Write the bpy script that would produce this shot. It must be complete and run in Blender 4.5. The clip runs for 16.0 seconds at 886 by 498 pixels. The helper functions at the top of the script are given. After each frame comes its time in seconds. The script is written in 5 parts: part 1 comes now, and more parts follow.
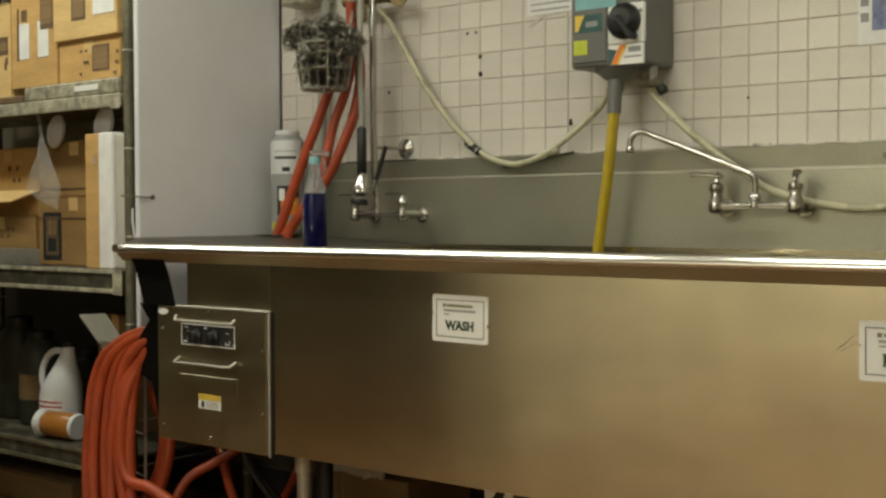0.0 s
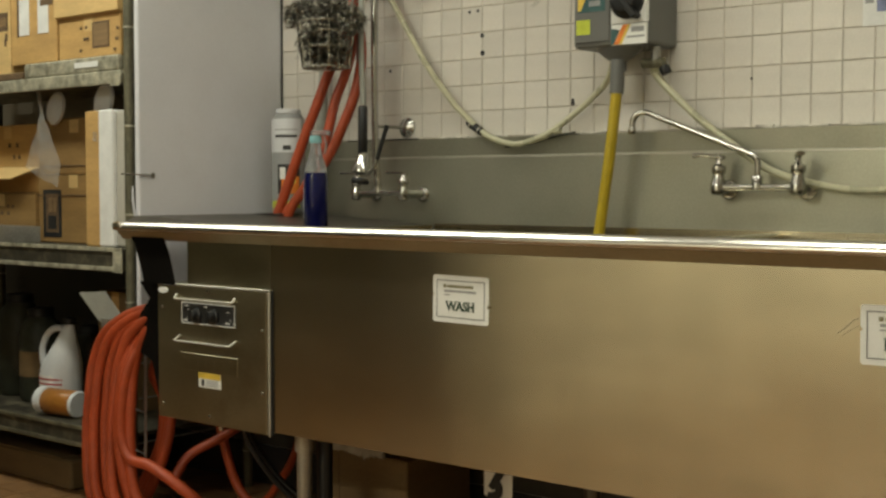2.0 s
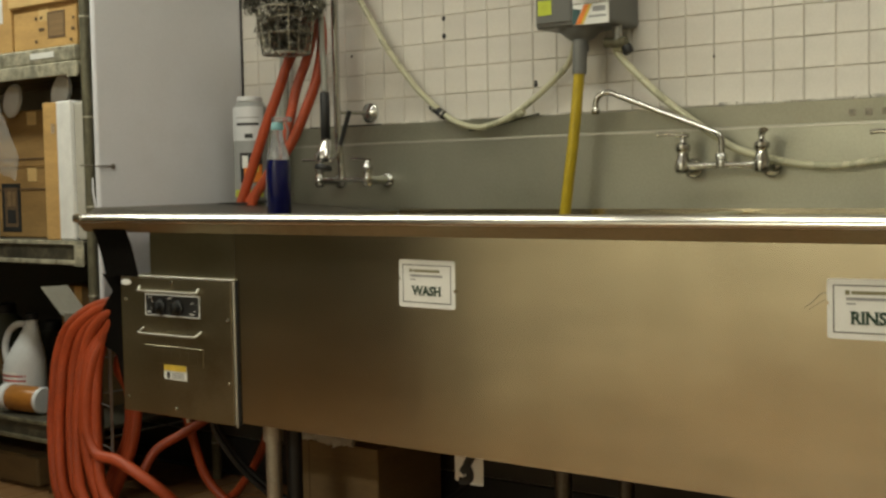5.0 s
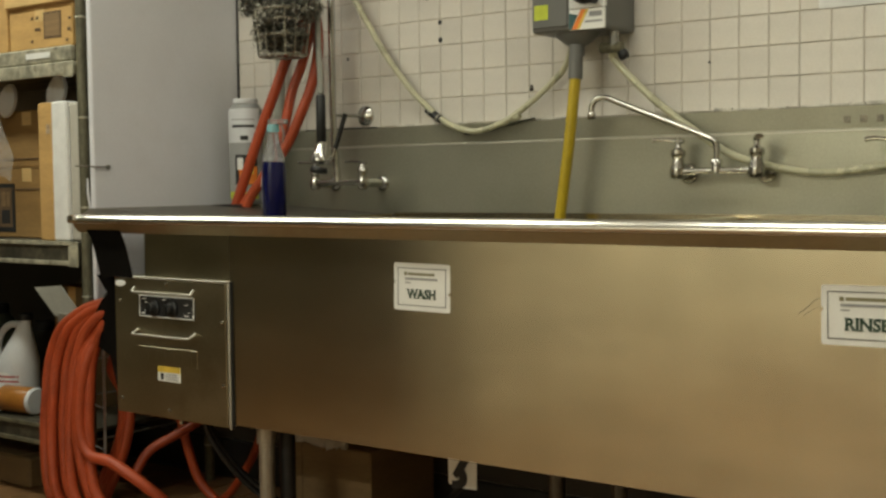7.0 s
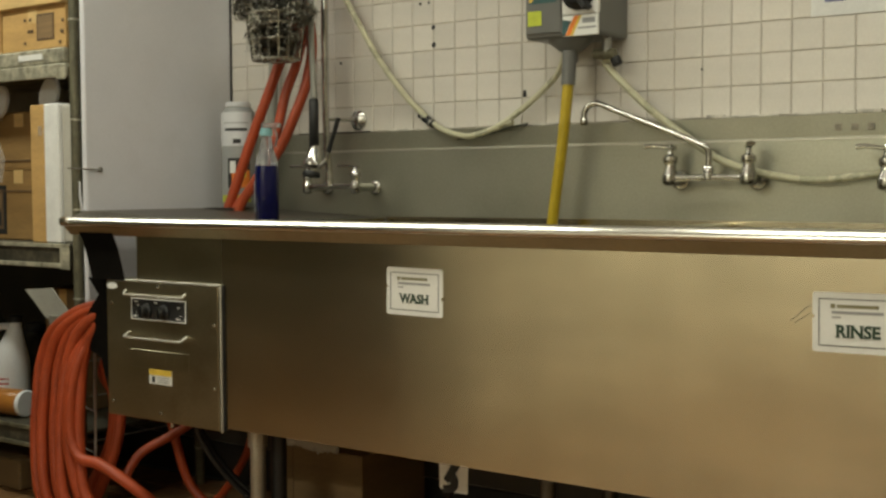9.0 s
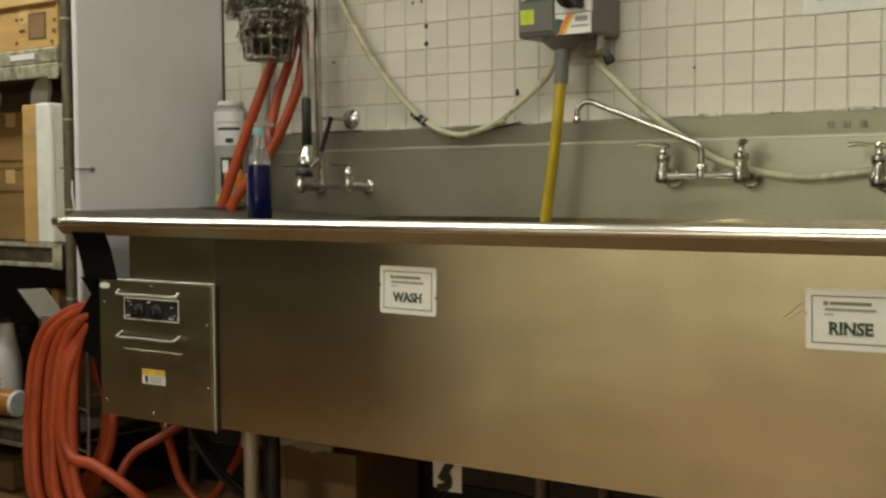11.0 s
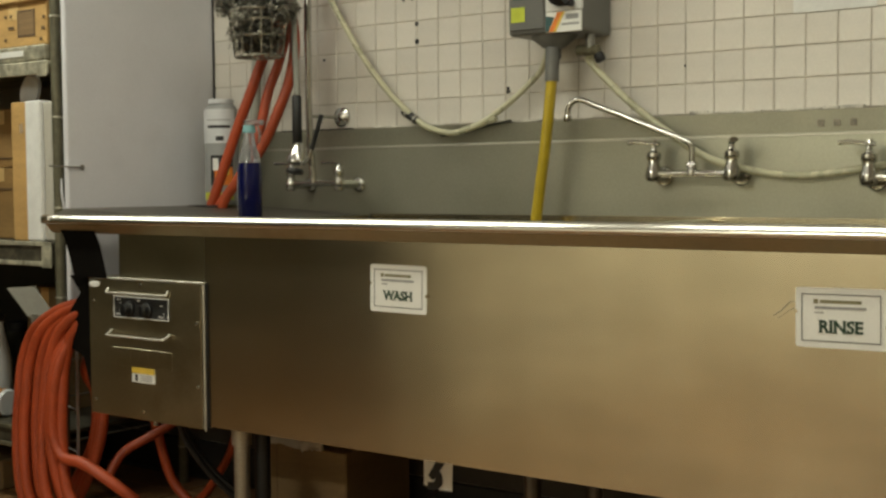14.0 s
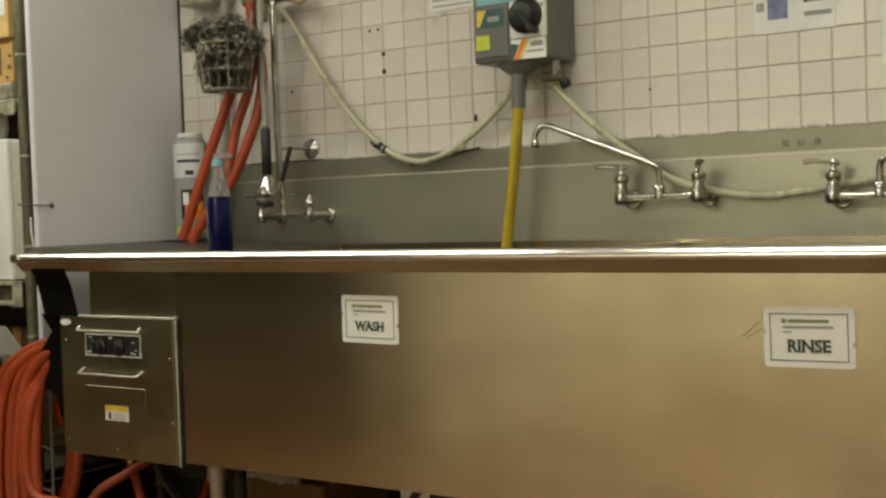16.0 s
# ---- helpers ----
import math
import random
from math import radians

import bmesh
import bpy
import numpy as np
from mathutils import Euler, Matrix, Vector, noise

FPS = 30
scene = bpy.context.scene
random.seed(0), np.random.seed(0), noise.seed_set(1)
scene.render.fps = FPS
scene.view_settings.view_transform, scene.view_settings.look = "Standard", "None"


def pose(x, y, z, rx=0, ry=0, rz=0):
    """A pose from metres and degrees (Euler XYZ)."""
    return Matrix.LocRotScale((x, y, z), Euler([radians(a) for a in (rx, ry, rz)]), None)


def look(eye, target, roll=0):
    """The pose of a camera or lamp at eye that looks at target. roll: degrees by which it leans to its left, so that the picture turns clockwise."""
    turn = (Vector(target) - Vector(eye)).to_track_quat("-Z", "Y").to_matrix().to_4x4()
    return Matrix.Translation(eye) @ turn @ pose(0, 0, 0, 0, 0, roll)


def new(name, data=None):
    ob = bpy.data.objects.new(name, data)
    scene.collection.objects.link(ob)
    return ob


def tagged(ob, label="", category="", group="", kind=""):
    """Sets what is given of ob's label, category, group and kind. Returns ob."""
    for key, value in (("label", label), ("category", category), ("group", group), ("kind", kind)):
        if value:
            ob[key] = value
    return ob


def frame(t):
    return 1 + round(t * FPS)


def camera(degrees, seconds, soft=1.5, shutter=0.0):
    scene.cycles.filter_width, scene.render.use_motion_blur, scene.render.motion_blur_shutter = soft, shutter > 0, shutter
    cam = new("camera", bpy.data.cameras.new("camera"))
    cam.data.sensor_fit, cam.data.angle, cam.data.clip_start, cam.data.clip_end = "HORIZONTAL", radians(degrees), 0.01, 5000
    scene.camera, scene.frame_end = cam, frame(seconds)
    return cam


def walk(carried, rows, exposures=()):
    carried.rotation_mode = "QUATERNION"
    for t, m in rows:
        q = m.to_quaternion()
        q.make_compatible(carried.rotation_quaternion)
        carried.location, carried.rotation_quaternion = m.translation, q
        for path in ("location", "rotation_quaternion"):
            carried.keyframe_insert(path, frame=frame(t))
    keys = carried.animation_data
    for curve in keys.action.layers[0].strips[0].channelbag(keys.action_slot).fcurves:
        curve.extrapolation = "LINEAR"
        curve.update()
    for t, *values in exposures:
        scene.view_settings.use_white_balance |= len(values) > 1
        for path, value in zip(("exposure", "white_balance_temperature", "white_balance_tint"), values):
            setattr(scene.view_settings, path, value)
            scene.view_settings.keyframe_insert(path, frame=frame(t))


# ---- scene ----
cam = camera(40.7, 16.0, soft=2.6)
PATH = [
    (0, (1.792, -2.847, 0.998), (0.556, -1.276, 0.94), -0.2),
    (0.5, (1.795, -2.838, 1.001), (0.553, -1.272, 0.931), -0.4),
    (1, (1.788, -2.846, 0.999), (0.544, -1.282, 0.913), -0.3),
    (1.5, (1.79, -2.84, 1.002), (0.546, -1.277, 0.907), -0.1),
    (2, (1.787, -2.841, 1.005), (0.551, -1.272, 0.909), 0.1),
    (2.5, (1.783, -2.84, 0.993), (0.574, -1.25, 0.897), -0.4),
    (3, (1.783, -2.83, 0.989), (0.567, -1.245, 0.895), -0.9),
    (3.5, (1.777, -2.831, 0.989), (0.571, -1.239, 0.889), -0.7),
    (4, (1.773, -2.821, 0.996), (0.586, -1.216, 0.863), -0.8),
    (4.5, (1.774, -2.828, 0.993), (0.588, -1.223, 0.872), -1.1),
    (5, (1.779, -2.82, 0.993), (0.586, -1.22, 0.878), -1.1),
    (7.5, (1.774, -2.83, 0.993), (0.595, -1.217, 0.882), -0.4),
    (8, (1.769, -2.836, 0.989), (0.595, -1.22, 0.876), -0.2),
    (8.5, (1.774, -2.834, 0.996), (0.601, -1.217, 0.891), -0.2),
    (11, (1.773, -2.834, 0.992), (0.612, -1.208, 0.889), -0.4),
    (11.5, (1.768, -2.838, 0.998), (0.607, -1.213, 0.881), -0.1),
    (12, (1.772, -2.827, 0.991), (0.609, -1.205, 0.869), -0.5),
    (12.5, (1.774, -2.821, 0.998), (0.615, -1.195, 0.88), -0.3),
    (13, (1.768, -2.831, 0.991), (0.621, -1.197, 0.87), -0.2),
    (13.5, (1.768, -2.828, 0.996), (0.614, -1.199, 0.867), -0.2),
    (14, (1.773, -2.829, 0.993), (0.624, -1.196, 0.886), -0.4),
    (14.5, (1.771, -2.825, 0.991), (0.625, -1.19, 0.871), -0.5),
    (15, (1.773, -2.82, 1.002), (0.64, -1.177, 0.887), -0.3),
    (15.5, (1.78, -2.831, 1.001), (0.649, -1.184, 0.921), -1.0),
    (16, (1.79, -2.821, 1.0), (0.67, -1.165, 0.935), -1.9),
]
walk(cam, [(t, look(e, p, r)) for t, e, p, r in PATH])

# ---- world and lamps ----
world = bpy.data.worlds.new("world")
scene.world = world
world.use_nodes = True
world.node_tree.nodes["Background"].inputs[0].default_value = (0.5, 0.5, 0.48, 1)
world.node_tree.nodes["Background"].inputs[1].default_value = 0.05


# ---- material helpers ----
def material(name, color, rough=0.5, metal=0.0, vary=0.12, scale=(6, 6, 6), fine=90.0, bump=0.15, dark=None, dirt=0.0,
             dirt_color=(0.05, 0.04, 0.03), island=0.0, alpha=1.0, trans=0.0, rough_vary=0.1, dirt_scale=3.0, coat=0.0,
             bump_distance=0.002, wave=0.0):
    m = bpy.data.materials.new(name)
    m.use_nodes = True
    nt = m.node_tree
    nd, lk = nt.nodes, nt.links
    b = nd["Principled BSDF"]
    tc = nd.new("ShaderNodeTexCoord")
    mp = nd.new("ShaderNodeMapping")
    mp.inputs["Scale"].default_value = scale
    lk.new(tc.outputs["Object"], mp.inputs["Vector"])
    n1 = nd.new("ShaderNodeTexNoise")
    n1.inputs["Scale"].default_value, n1.inputs["Detail"].default_value = 1.0, 6.0
    lk.new(mp.outputs["Vector"], n1.inputs["Vector"])
    n2 = nd.new("ShaderNodeTexNoise")
    n2.inputs["Scale"].default_value, n2.inputs["Detail"].default_value = fine / max(scale), 3.0
    lk.new(mp.outputs["Vector"], n2.inputs["Vector"])
    c = Vector(color)
    d = Vector(dark) if dark else c * (1 - 2.2 * vary)
    ramp = nd.new("ShaderNodeValToRGB")
    ramp.color_ramp.elements[0].position, ramp.color_ramp.elements[1].position = 0.3, 0.68
    ramp.color_ramp.elements[0].color = (*d, 1)
    ramp.color_ramp.elements[1].color = (*(c * (1 + 0.5 * vary)), 1)
    lk.new(n1.outputs["Fac"], ramp.inputs["Fac"])
    grain = nd.new("ShaderNodeMix")
    grain.data_type, grain.blend_type = "RGBA", "MULTIPLY"
    grain.inputs["Factor"].default_value = min(1.0, vary * 2)
    lk.new(ramp.outputs["Color"], grain.inputs["A"])
    r2 = nd.new("ShaderNodeValToRGB")
    r2.color_ramp.elements[0].position, r2.color_ramp.elements[1].position = 0.35, 0.65
    r2.color_ramp.elements[0].color, r2.color_ramp.elements[1].color = (0.6, 0.6, 0.6, 1), (1.15, 1.15, 1.15, 1)
    lk.new(n2.outputs["Fac"], r2.inputs["Fac"])
    lk.new(r2.outputs["Color"], grain.inputs["B"])
    out = grain.outputs["Result"]
    if island:
        oi = nd.new("ShaderNodeObjectInfo")
        r3 = nd.new("ShaderNodeMapRange")
        r3.inputs["To Min"].default_value, r3.inputs["To Max"].default_value = 1 - island, 1 + island * 0.4
        lk.new(oi.outputs["Random"], r3.inputs["Value"])
        mx = nd.new("ShaderNodeMix")
        mx.data_type, mx.blend_type = "RGBA", "MULTIPLY"
        mx.inputs["Factor"].default_value = 1.0
        lk.new(out, mx.inputs["A"])
        lk.new(r3.outputs["Result"], mx.inputs["B"])
        out = mx.outputs["Result"]
    if dirt:
        n3 = nd.new("ShaderNodeTexNoise")
        n3.inputs["Scale"].default_value, n3.inputs["Detail"].default_value, n3.inputs["Roughness"].default_value = dirt_scale, 8.0, 0.65
        lk.new(tc.outputs["Object"], n3.inputs["Vector"])
        r4 = nd.new("ShaderNodeMapRange")
        r4.inputs["From Min"].default_value, r4.inputs["From Max"].default_value = 0.48, 0.72
        r4.inputs["To Max"].default_value = dirt
        r4.interpolation_type = "SMOOTHSTEP"
        lk.new(n3.outputs["Fac"], r4.inputs["Value"])
        mx = nd.new("ShaderNodeMix")
        mx.data_type = "RGBA"
        lk.new(r4.outputs["Result"], mx.inputs["Factor"])
        lk.new(out, mx.inputs["A"])
        mx.inputs["B"].default_value = (*dirt_color, 1)
        out = mx.outputs["Result"]
    lk.new(out, b.inputs["Base Color"])
    rr = nd.new("ShaderNodeMapRange")
    rr.inputs["To Min"].default_value, rr.inputs["To Max"].default_value = max(0.02, rough - rough_vary), min(1, rough + rough_vary)
    lk.new(n1.outputs["Fac"], rr.inputs["Value"])
    lk.new(rr.outputs["Result"], b.inputs["Roughness"])
    b.inputs["Metallic"].default_value = metal
    b.inputs["Alpha"].default_value = alpha
    b.inputs["Transmission Weight"].default_value = trans
    b.inputs["Coat Weight"].default_value = coat
    if bump:
        bp = nd.new("ShaderNodeBump")
        bp.inputs["Strength"].default_value, bp.inputs["Distance"].default_value = bump, bump_distance
        lk.new(n2.outputs["Fac"], bp.inputs["Height"])
        lk.new(bp.outputs["Normal"], b.inputs["Normal"])
    if wave:
        wm = nd.new("ShaderNodeMapping")
        wm.inputs["Scale"].default_value = (2.6, 2.6, 7.0)
        lk.new(tc.outputs["Object"], wm.inputs["Vector"])
        wn = nd.new("ShaderNodeTexNoise")
        wn.inputs["Scale"].default_value, wn.inputs["Detail"].default_value = 1.0, 1.0
        lk.new(wm.outputs["Vector"], wn.inputs["Vector"])
        wb = nd.new("ShaderNodeBump")
        wb.inputs["Strength"].default_value, wb.inputs["Distance"].default_value = 0.6, wave
        lk.new(wn.outputs["Fac"], wb.inputs["Height"])
        if bump:
            lk.new(wb.outputs["Normal"], bp.inputs["Normal"])
        else:
            lk.new(wb.outputs["Normal"], b.inputs["Normal"])
    return m


# ---- materials ----


def brushed(name, color, rough, aniso):
    """Sheet steel brushed along x: fine grain, faint smears and slightly uneven sheet."""
    m = bpy.data.materials.new(name)
    m.use_nodes = True
    nd, lk = m.node_tree.nodes, m.node_tree.links
    b = nd["Principled BSDF"]
    tc = nd.new("ShaderNodeTexCoord")

    def field(scale, detail, lo, hi):
        mp = nd.new("ShaderNodeMapping")
        mp.inputs["Scale"].default_value = scale
        lk.new(tc.outputs["Object"], mp.inputs["Vector"])
        n = nd.new("ShaderNodeTexNoise")
        n.inputs["Scale"].default_value, n.inputs["Detail"].default_value = 1.0, detail
        lk.new(mp.outputs["Vector"], n.inputs["Vector"])
        r = nd.new("ShaderNodeMapRange")
        r.inputs["From Min"].default_value, r.inputs["From Max"].default_value = 0.2, 0.8
        r.inputs["To Min"].default_value, r.inputs["To Max"].default_value = lo, hi
        lk.new(n.outputs["Fac"], r.inputs["Value"])
        return r.outputs["Result"]

    def times(p, q):
        n = nd.new("ShaderNodeMath")
        n.operation = "MULTIPLY"
        lk.new(p, n.inputs[0])
        lk.new(q, n.inputs[1])
        return n.outputs["Value"]

    tint = times(times(field((3.0, 3.0, 9.0), 2.0, 0.86, 1.12), field((9.0, 9.0, 2.0), 2.0, 0.93, 1.06)), field((4.0, 4.0, 260.0), 2.0, 0.975, 1.02))
    mx = nd.new("ShaderNodeVectorMath")
    mx.operation = "SCALE"
    mx.inputs[0].default_value = color
    lk.new(tint, mx.inputs["Scale"])
    lk.new(mx.outputs["Vector"], b.inputs["Base Color"])
    lk.new(times(field((2.0, 2.0, 5.0), 2.0, rough * 0.86, rough * 1.16), field((6.0, 6.0, 180.0), 2.0, 0.97, 1.03)), b.inputs["Roughness"])
    b.inputs["Metallic"].default_value = 1.0
    b.inputs["Anisotropic"].default_value, b.inputs["Anisotropic Rotation"].default_value = aniso, 0.25
    tg = nd.new("ShaderNodeTangent")
    tg.direction_type, tg.axis = "RADIAL", "Z"
    lk.new(tg.outputs["Tangent"], b.inputs["Tangent"])
    bp = nd.new("ShaderNodeBump")
    bp.inputs["Strength"].default_value, bp.inputs["Distance"].default_value = 0.5, 0.004
    lk.new(field((4.0, 4.0, 1.6), 0.0, 0.0, 1.0), bp.inputs["Height"])
    lk.new(bp.outputs["Normal"], b.inputs["Normal"])
    return m


STEEL = brushed("brushed_steel", (0.62, 0.56, 0.415), 0.23, 0.5)
STEEL_RIM = material("polished_rim_steel", (0.76, 0.74, 0.69), 0.2, 1.0, 0.08, (3, 40, 40), 300, 0.03, rough_vary=0.05)
STEEL_BOX = material("heater_steel", (0.47, 0.43, 0.30), 0.34, 1.0, 0.07, (3, 3, 9), 250, 0.03, dirt=0.4, dirt_color=(0.2, 0.16, 0.1))
STEEL_SPLASH = material("splash_steel", (0.44, 0.435, 0.35), 0.40, 0.8, 0.08, (4, 5, 3), 250, 0.02, dirt=0.3, wave=0.003,
                        dirt_color=(0.42, 0.4, 0.33), dirt_scale=4.0)
# Steel darkened for shaded legs and the dark reflection on the deck.
STEEL_SHADED = material("shaded_steel", (0.18, 0.165, 0.14), 0.45, 1.0, 0.15, (5, 5, 5), 120, 0.08)
SATIN = material("satin_bright_steel", (0.62, 0.60, 0.53), 0.42, 0.75, 0.06, (20, 20, 20), 200, 0.03)
FOAM_GREY = material("grey_sleeve", (0.50, 0.48, 0.42), 0.5, 0.0, 0.06, (8, 8, 3), 160, 0.1)
# Grimy shelf metal, darkened for the shade between the lower shelves.
SHADED_SHELF = material("shaded_grimy_shelf", (0.07, 0.062, 0.042), 0.55, 0.1, 0.3, (16, 16, 16), 160, 0.3, dirt=0.7, dirt_color=(0.17, 0.15, 0.095), dirt_scale=16)
CHROME = material("chrome", (0.54, 0.535, 0.51), 0.17, 1.0, 0.06, (20, 20, 20), 300, 0.03, dirt=0.25, dirt_color=(0.35, 0.33, 0.29), rough_vary=0.08, dirt_scale=30)
DULL_METAL = material("worn_galvanised_metal", (0.42, 0.41, 0.37), 0.5, 0.8, 0.2, (9, 9, 9), 160, 0.2, dirt=0.6, dirt_color=(0.28, 0.25, 0.18), dirt_scale=9)
SHELF_METAL = material("grimy_painted_shelf", (0.58, 0.55, 0.42), 0.42, 0.3, 0.25, (26, 26, 26), 180, 0.3, dirt=0.7,
                       dirt_color=(0.10, 0.09, 0.055), dirt_scale=22)
# Cardboard darkened to carry the shade under the sink and low shelves.
SHADED_CARD = material("shaded_card", (0.19, 0.12, 0.05), 0.75, 0.0, 0.1, (5, 5, 20), 200, 0.1)
POST_METAL = material("worn_olive_post", (0.20, 0.185, 0.12), 0.5, 0.3, 0.25, (20, 20, 6), 180, 0.25, dirt=0.6, dirt_color=(0.08, 0.07, 0.045), dirt_scale=12)
TILE = material("glazed_tile", (0.74, 0.70, 0.64), 0.16, 0.0, 0.05, (14, 14, 14), 260, 0.05, island=0.07, dirt=0.18,
                dirt_color=(0.5, 0.43, 0.33), rough_vary=0.06, dirt_scale=11)
GROUT = material("stained_grout", (0.66, 0.60, 0.51), 0.9, 0.0, 0.18, (10, 10, 10), 260, 0.3, dirt=0.5, dirt_color=(0.34, 0.27, 0.19), dirt_scale=1.7)
PANEL_WHITE = material("white_plastic_panel", (0.76, 0.76, 0.80), 0.42, 0.0, 0.04, (2, 2, 2), 240, 0.12, dirt=0.15, dirt_color=(0.5, 0.48, 0.46))
PAINT_WALL = material("cream_painted_wall", (0.62, 0.57, 0.46), 0.6, 0.0, 0.1, (3, 3, 3), 140, 0.25, dirt=0.3, dirt_color=(0.36, 0.3, 0.2))
DARK_WALL = material("dark_brown_wall", (0.17, 0.155, 0.10), 0.6, 0.0, 0.15, (3, 3, 3), 140, 0.2)
PALE_WALL = material("pale_painted_wall", (0.66, 0.62, 0.52), 0.5, 0.0, 0.06, (3, 3, 3), 140, 0.2)
# Cream wall colour taken almost to black for the shade below the sink.
LOW_WALL = material("shaded_low_wall", (0.06, 0.05, 0.035), 0.6, 0.0, 0.15, (3, 3, 3), 140, 0.25, dirt=0.5, dirt_color=(0.07, 0.055, 0.035))
def matt(m, level):
    m.node_tree.nodes["Principled BSDF"].inputs["Specular IOR Level"].default_value = level
    return m


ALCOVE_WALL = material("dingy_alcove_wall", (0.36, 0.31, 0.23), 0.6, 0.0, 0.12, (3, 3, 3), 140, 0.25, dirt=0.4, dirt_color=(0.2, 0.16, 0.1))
# Dark bracket paint pushed to black so that it includes shade.
PAINT_AND_SHADE = matt(material("black_paint_and_shade", (0.007, 0.006, 0.005), 0.8, 0.0, 0.15, (6, 6, 6), 150, 0.1), 0.03)
CEILING_MAT = material("ceiling_board", (0.72, 0.70, 0.65), 0.9, 0.0, 0.06, (5, 5, 5), 200, 0.4)
BASE_BLACK = material("black_cove_base", (0.025, 0.023, 0.02), 0.5, 0.0, 0.2, (9, 9, 9), 150, 0.2)
QUARRY = material("quarry_tile", (0.36, 0.195, 0.085), 0.36, 0.0, 0.2, (11, 11, 11), 200, 0.3, island=0.25, dirt=0.5, dirt_color=(0.11, 0.06, 0.03), dirt_scale=6)
FLOOR_GROUT = material("dark_floor_grout", (0.10, 0.08, 0.06), 0.9, 0.0, 0.2, (9, 9, 9), 150, 0.3)
# Darker copy of the cardboard for cartons shaded on the middle shelf.
CARD_SHADED = material("shaded_cardboard", (0.33, 0.195, 0.065), 0.75, 0.0, 0.09, (5, 5, 26), 220, 0.12)
CARD = material("corrugated_cardboard", (0.60, 0.37, 0.13), 0.75, 0.0, 0.09, (5, 5, 26), 220, 0.12, dirt=0.2, dirt_color=(0.3, 0.17, 0.07))
CARD_LIGHT = material("pale_cardboard", (0.70, 0.48, 0.20), 0.75, 0.0, 0.08, (5, 5, 26), 220, 0.12)
CARD_MID = material("brown_panel_print", (0.26, 0.165, 0.075), 0.8, 0.0, 0.12, (5, 5, 90), 300, 0.05)
CARD_PRINT = material("brown_print", (0.16, 0.10, 0.05), 0.8, 0.0, 0.15, (40, 40, 40), 300, 0.05)
PAPER = material("white_paper", (0.80, 0.80, 0.78), 0.7, 0.0, 0.05, (20, 20, 20), 200, 0.1)
LABEL = material("label_white", (0.83, 0.83, 0.80), 0.4, 0.0, 0.03, (25, 25, 25), 200, 0.05, dirt=0.12, dirt_color=(0.5, 0.46, 0.36), dirt_scale=25)
INK = material("black_ink", (0.02, 0.02, 0.02), 0.6, 0.0, 0.1, (40, 40, 40), 200, 0.0)
INK_GREEN = material("dark_green_ink", (0.025, 0.06, 0.035), 0.6, 0.0, 0.1, (40, 40, 40), 200, 0.0)
INK_GREY = material("grey_ink", (0.33, 0.33, 0.33), 0.6, 0.0, 0.1, (40, 40, 40), 200, 0.0)
INK_GOLD = material("gold_ink", (0.24, 0.22, 0.12), 0.6, 0.0, 0.1, (40, 40, 40), 200, 0.0)
RED_PRINT = material("red_print", (0.45, 0.05, 0.05), 0.6, 0.0, 0.1, (40, 40, 40), 200, 0.0)
BLUE_PRINT = material("blue_print", (0.22, 0.25, 0.42), 0.6, 0.0, 0.2, (60, 60, 60), 200, 0.0)
ORANGE_PRINT = material("orange_print", (0.85, 0.24, 0.03), 0.5, 0.0, 0.08, (40, 40, 40), 200, 0.0)
YELLOW_PRINT = material("yellow_print", (0.80, 0.56, 0.08), 0.5, 0.0, 0.08, (40, 40, 40), 200, 0.0)
LIME_PRINT = material("lime_sticker", (0.55, 0.62, 0.05), 0.5, 0.0, 0.08, (40, 40, 40), 200, 0.0)
TEAL_PRINT = material("dark_teal_print", (0.04, 0.11, 0.11), 0.4, 0.0, 0.15, (40, 40, 40), 200, 0.0)
HOSE_RED = material("orange_red_rubber", (0.42, 0.063, 0.016), 0.45, 0.0, 0.14, (8, 8, 8), 130, 0.12, dirt=0.35, dirt_color=(0.26, 0.05, 0.02), dirt_scale=9)
HOSE_YELLOW = material("stained_yellow_tube", (0.50, 0.36, 0.02), 0.3, 0.0, 0.12, (12, 12, 4), 120, 0.08)
HOSE_CLEAR = material("milky_vinyl_tube", (0.62, 0.60, 0.42), 0.28, 0.0, 0.08, (12, 12, 12), 120, 0.06, trans=0.15)
BLACK_RUBBER = material("black_rubber", (0.012, 0.012, 0.012), 0.45, 0.0, 0.15, (20, 20, 20), 200, 0.1)
BLACK_PLASTIC = material("black_plastic", (0.008, 0.008, 0.008), 0.5, 0.0, 0.1, (20, 20, 20), 200, 0.06)
GREY_PLASTIC = material("grey_plastic", (0.155, 0.155, 0.145), 0.42, 0.0, 0.06, (6, 6, 6), 260, 0.12, dirt=0.15, dirt_color=(0.13, 0.12, 0.1))
GREY_JUG = material("grey_jug_plastic", (0.34, 0.345, 0.34), 0.4, 0.0, 0.05, (6, 6, 6), 160, 0.06)
JUG_LABEL = material("jug_label", (0.72, 0.73, 0.75), 0.4, 0.0, 0.05, (6, 6, 6), 160, 0.02)
WHITE_PLASTIC = material("white_bottle_plastic", (0.72, 0.74, 0.76), 0.35, 0.0, 0.05, (8, 8, 8), 160, 0.05)
TEAL_PLASTIC = material("teal_plastic", (0.22, 0.45, 0.48), 0.35, 0.0, 0.06, (20, 20, 20), 160, 0.05)
BLUE_LIQUID = material("blue_liquid_bottle", (0.004, 0.006, 0.065), 0.2, 0.0, 0.12, (20, 20, 20), 120, 0.0)
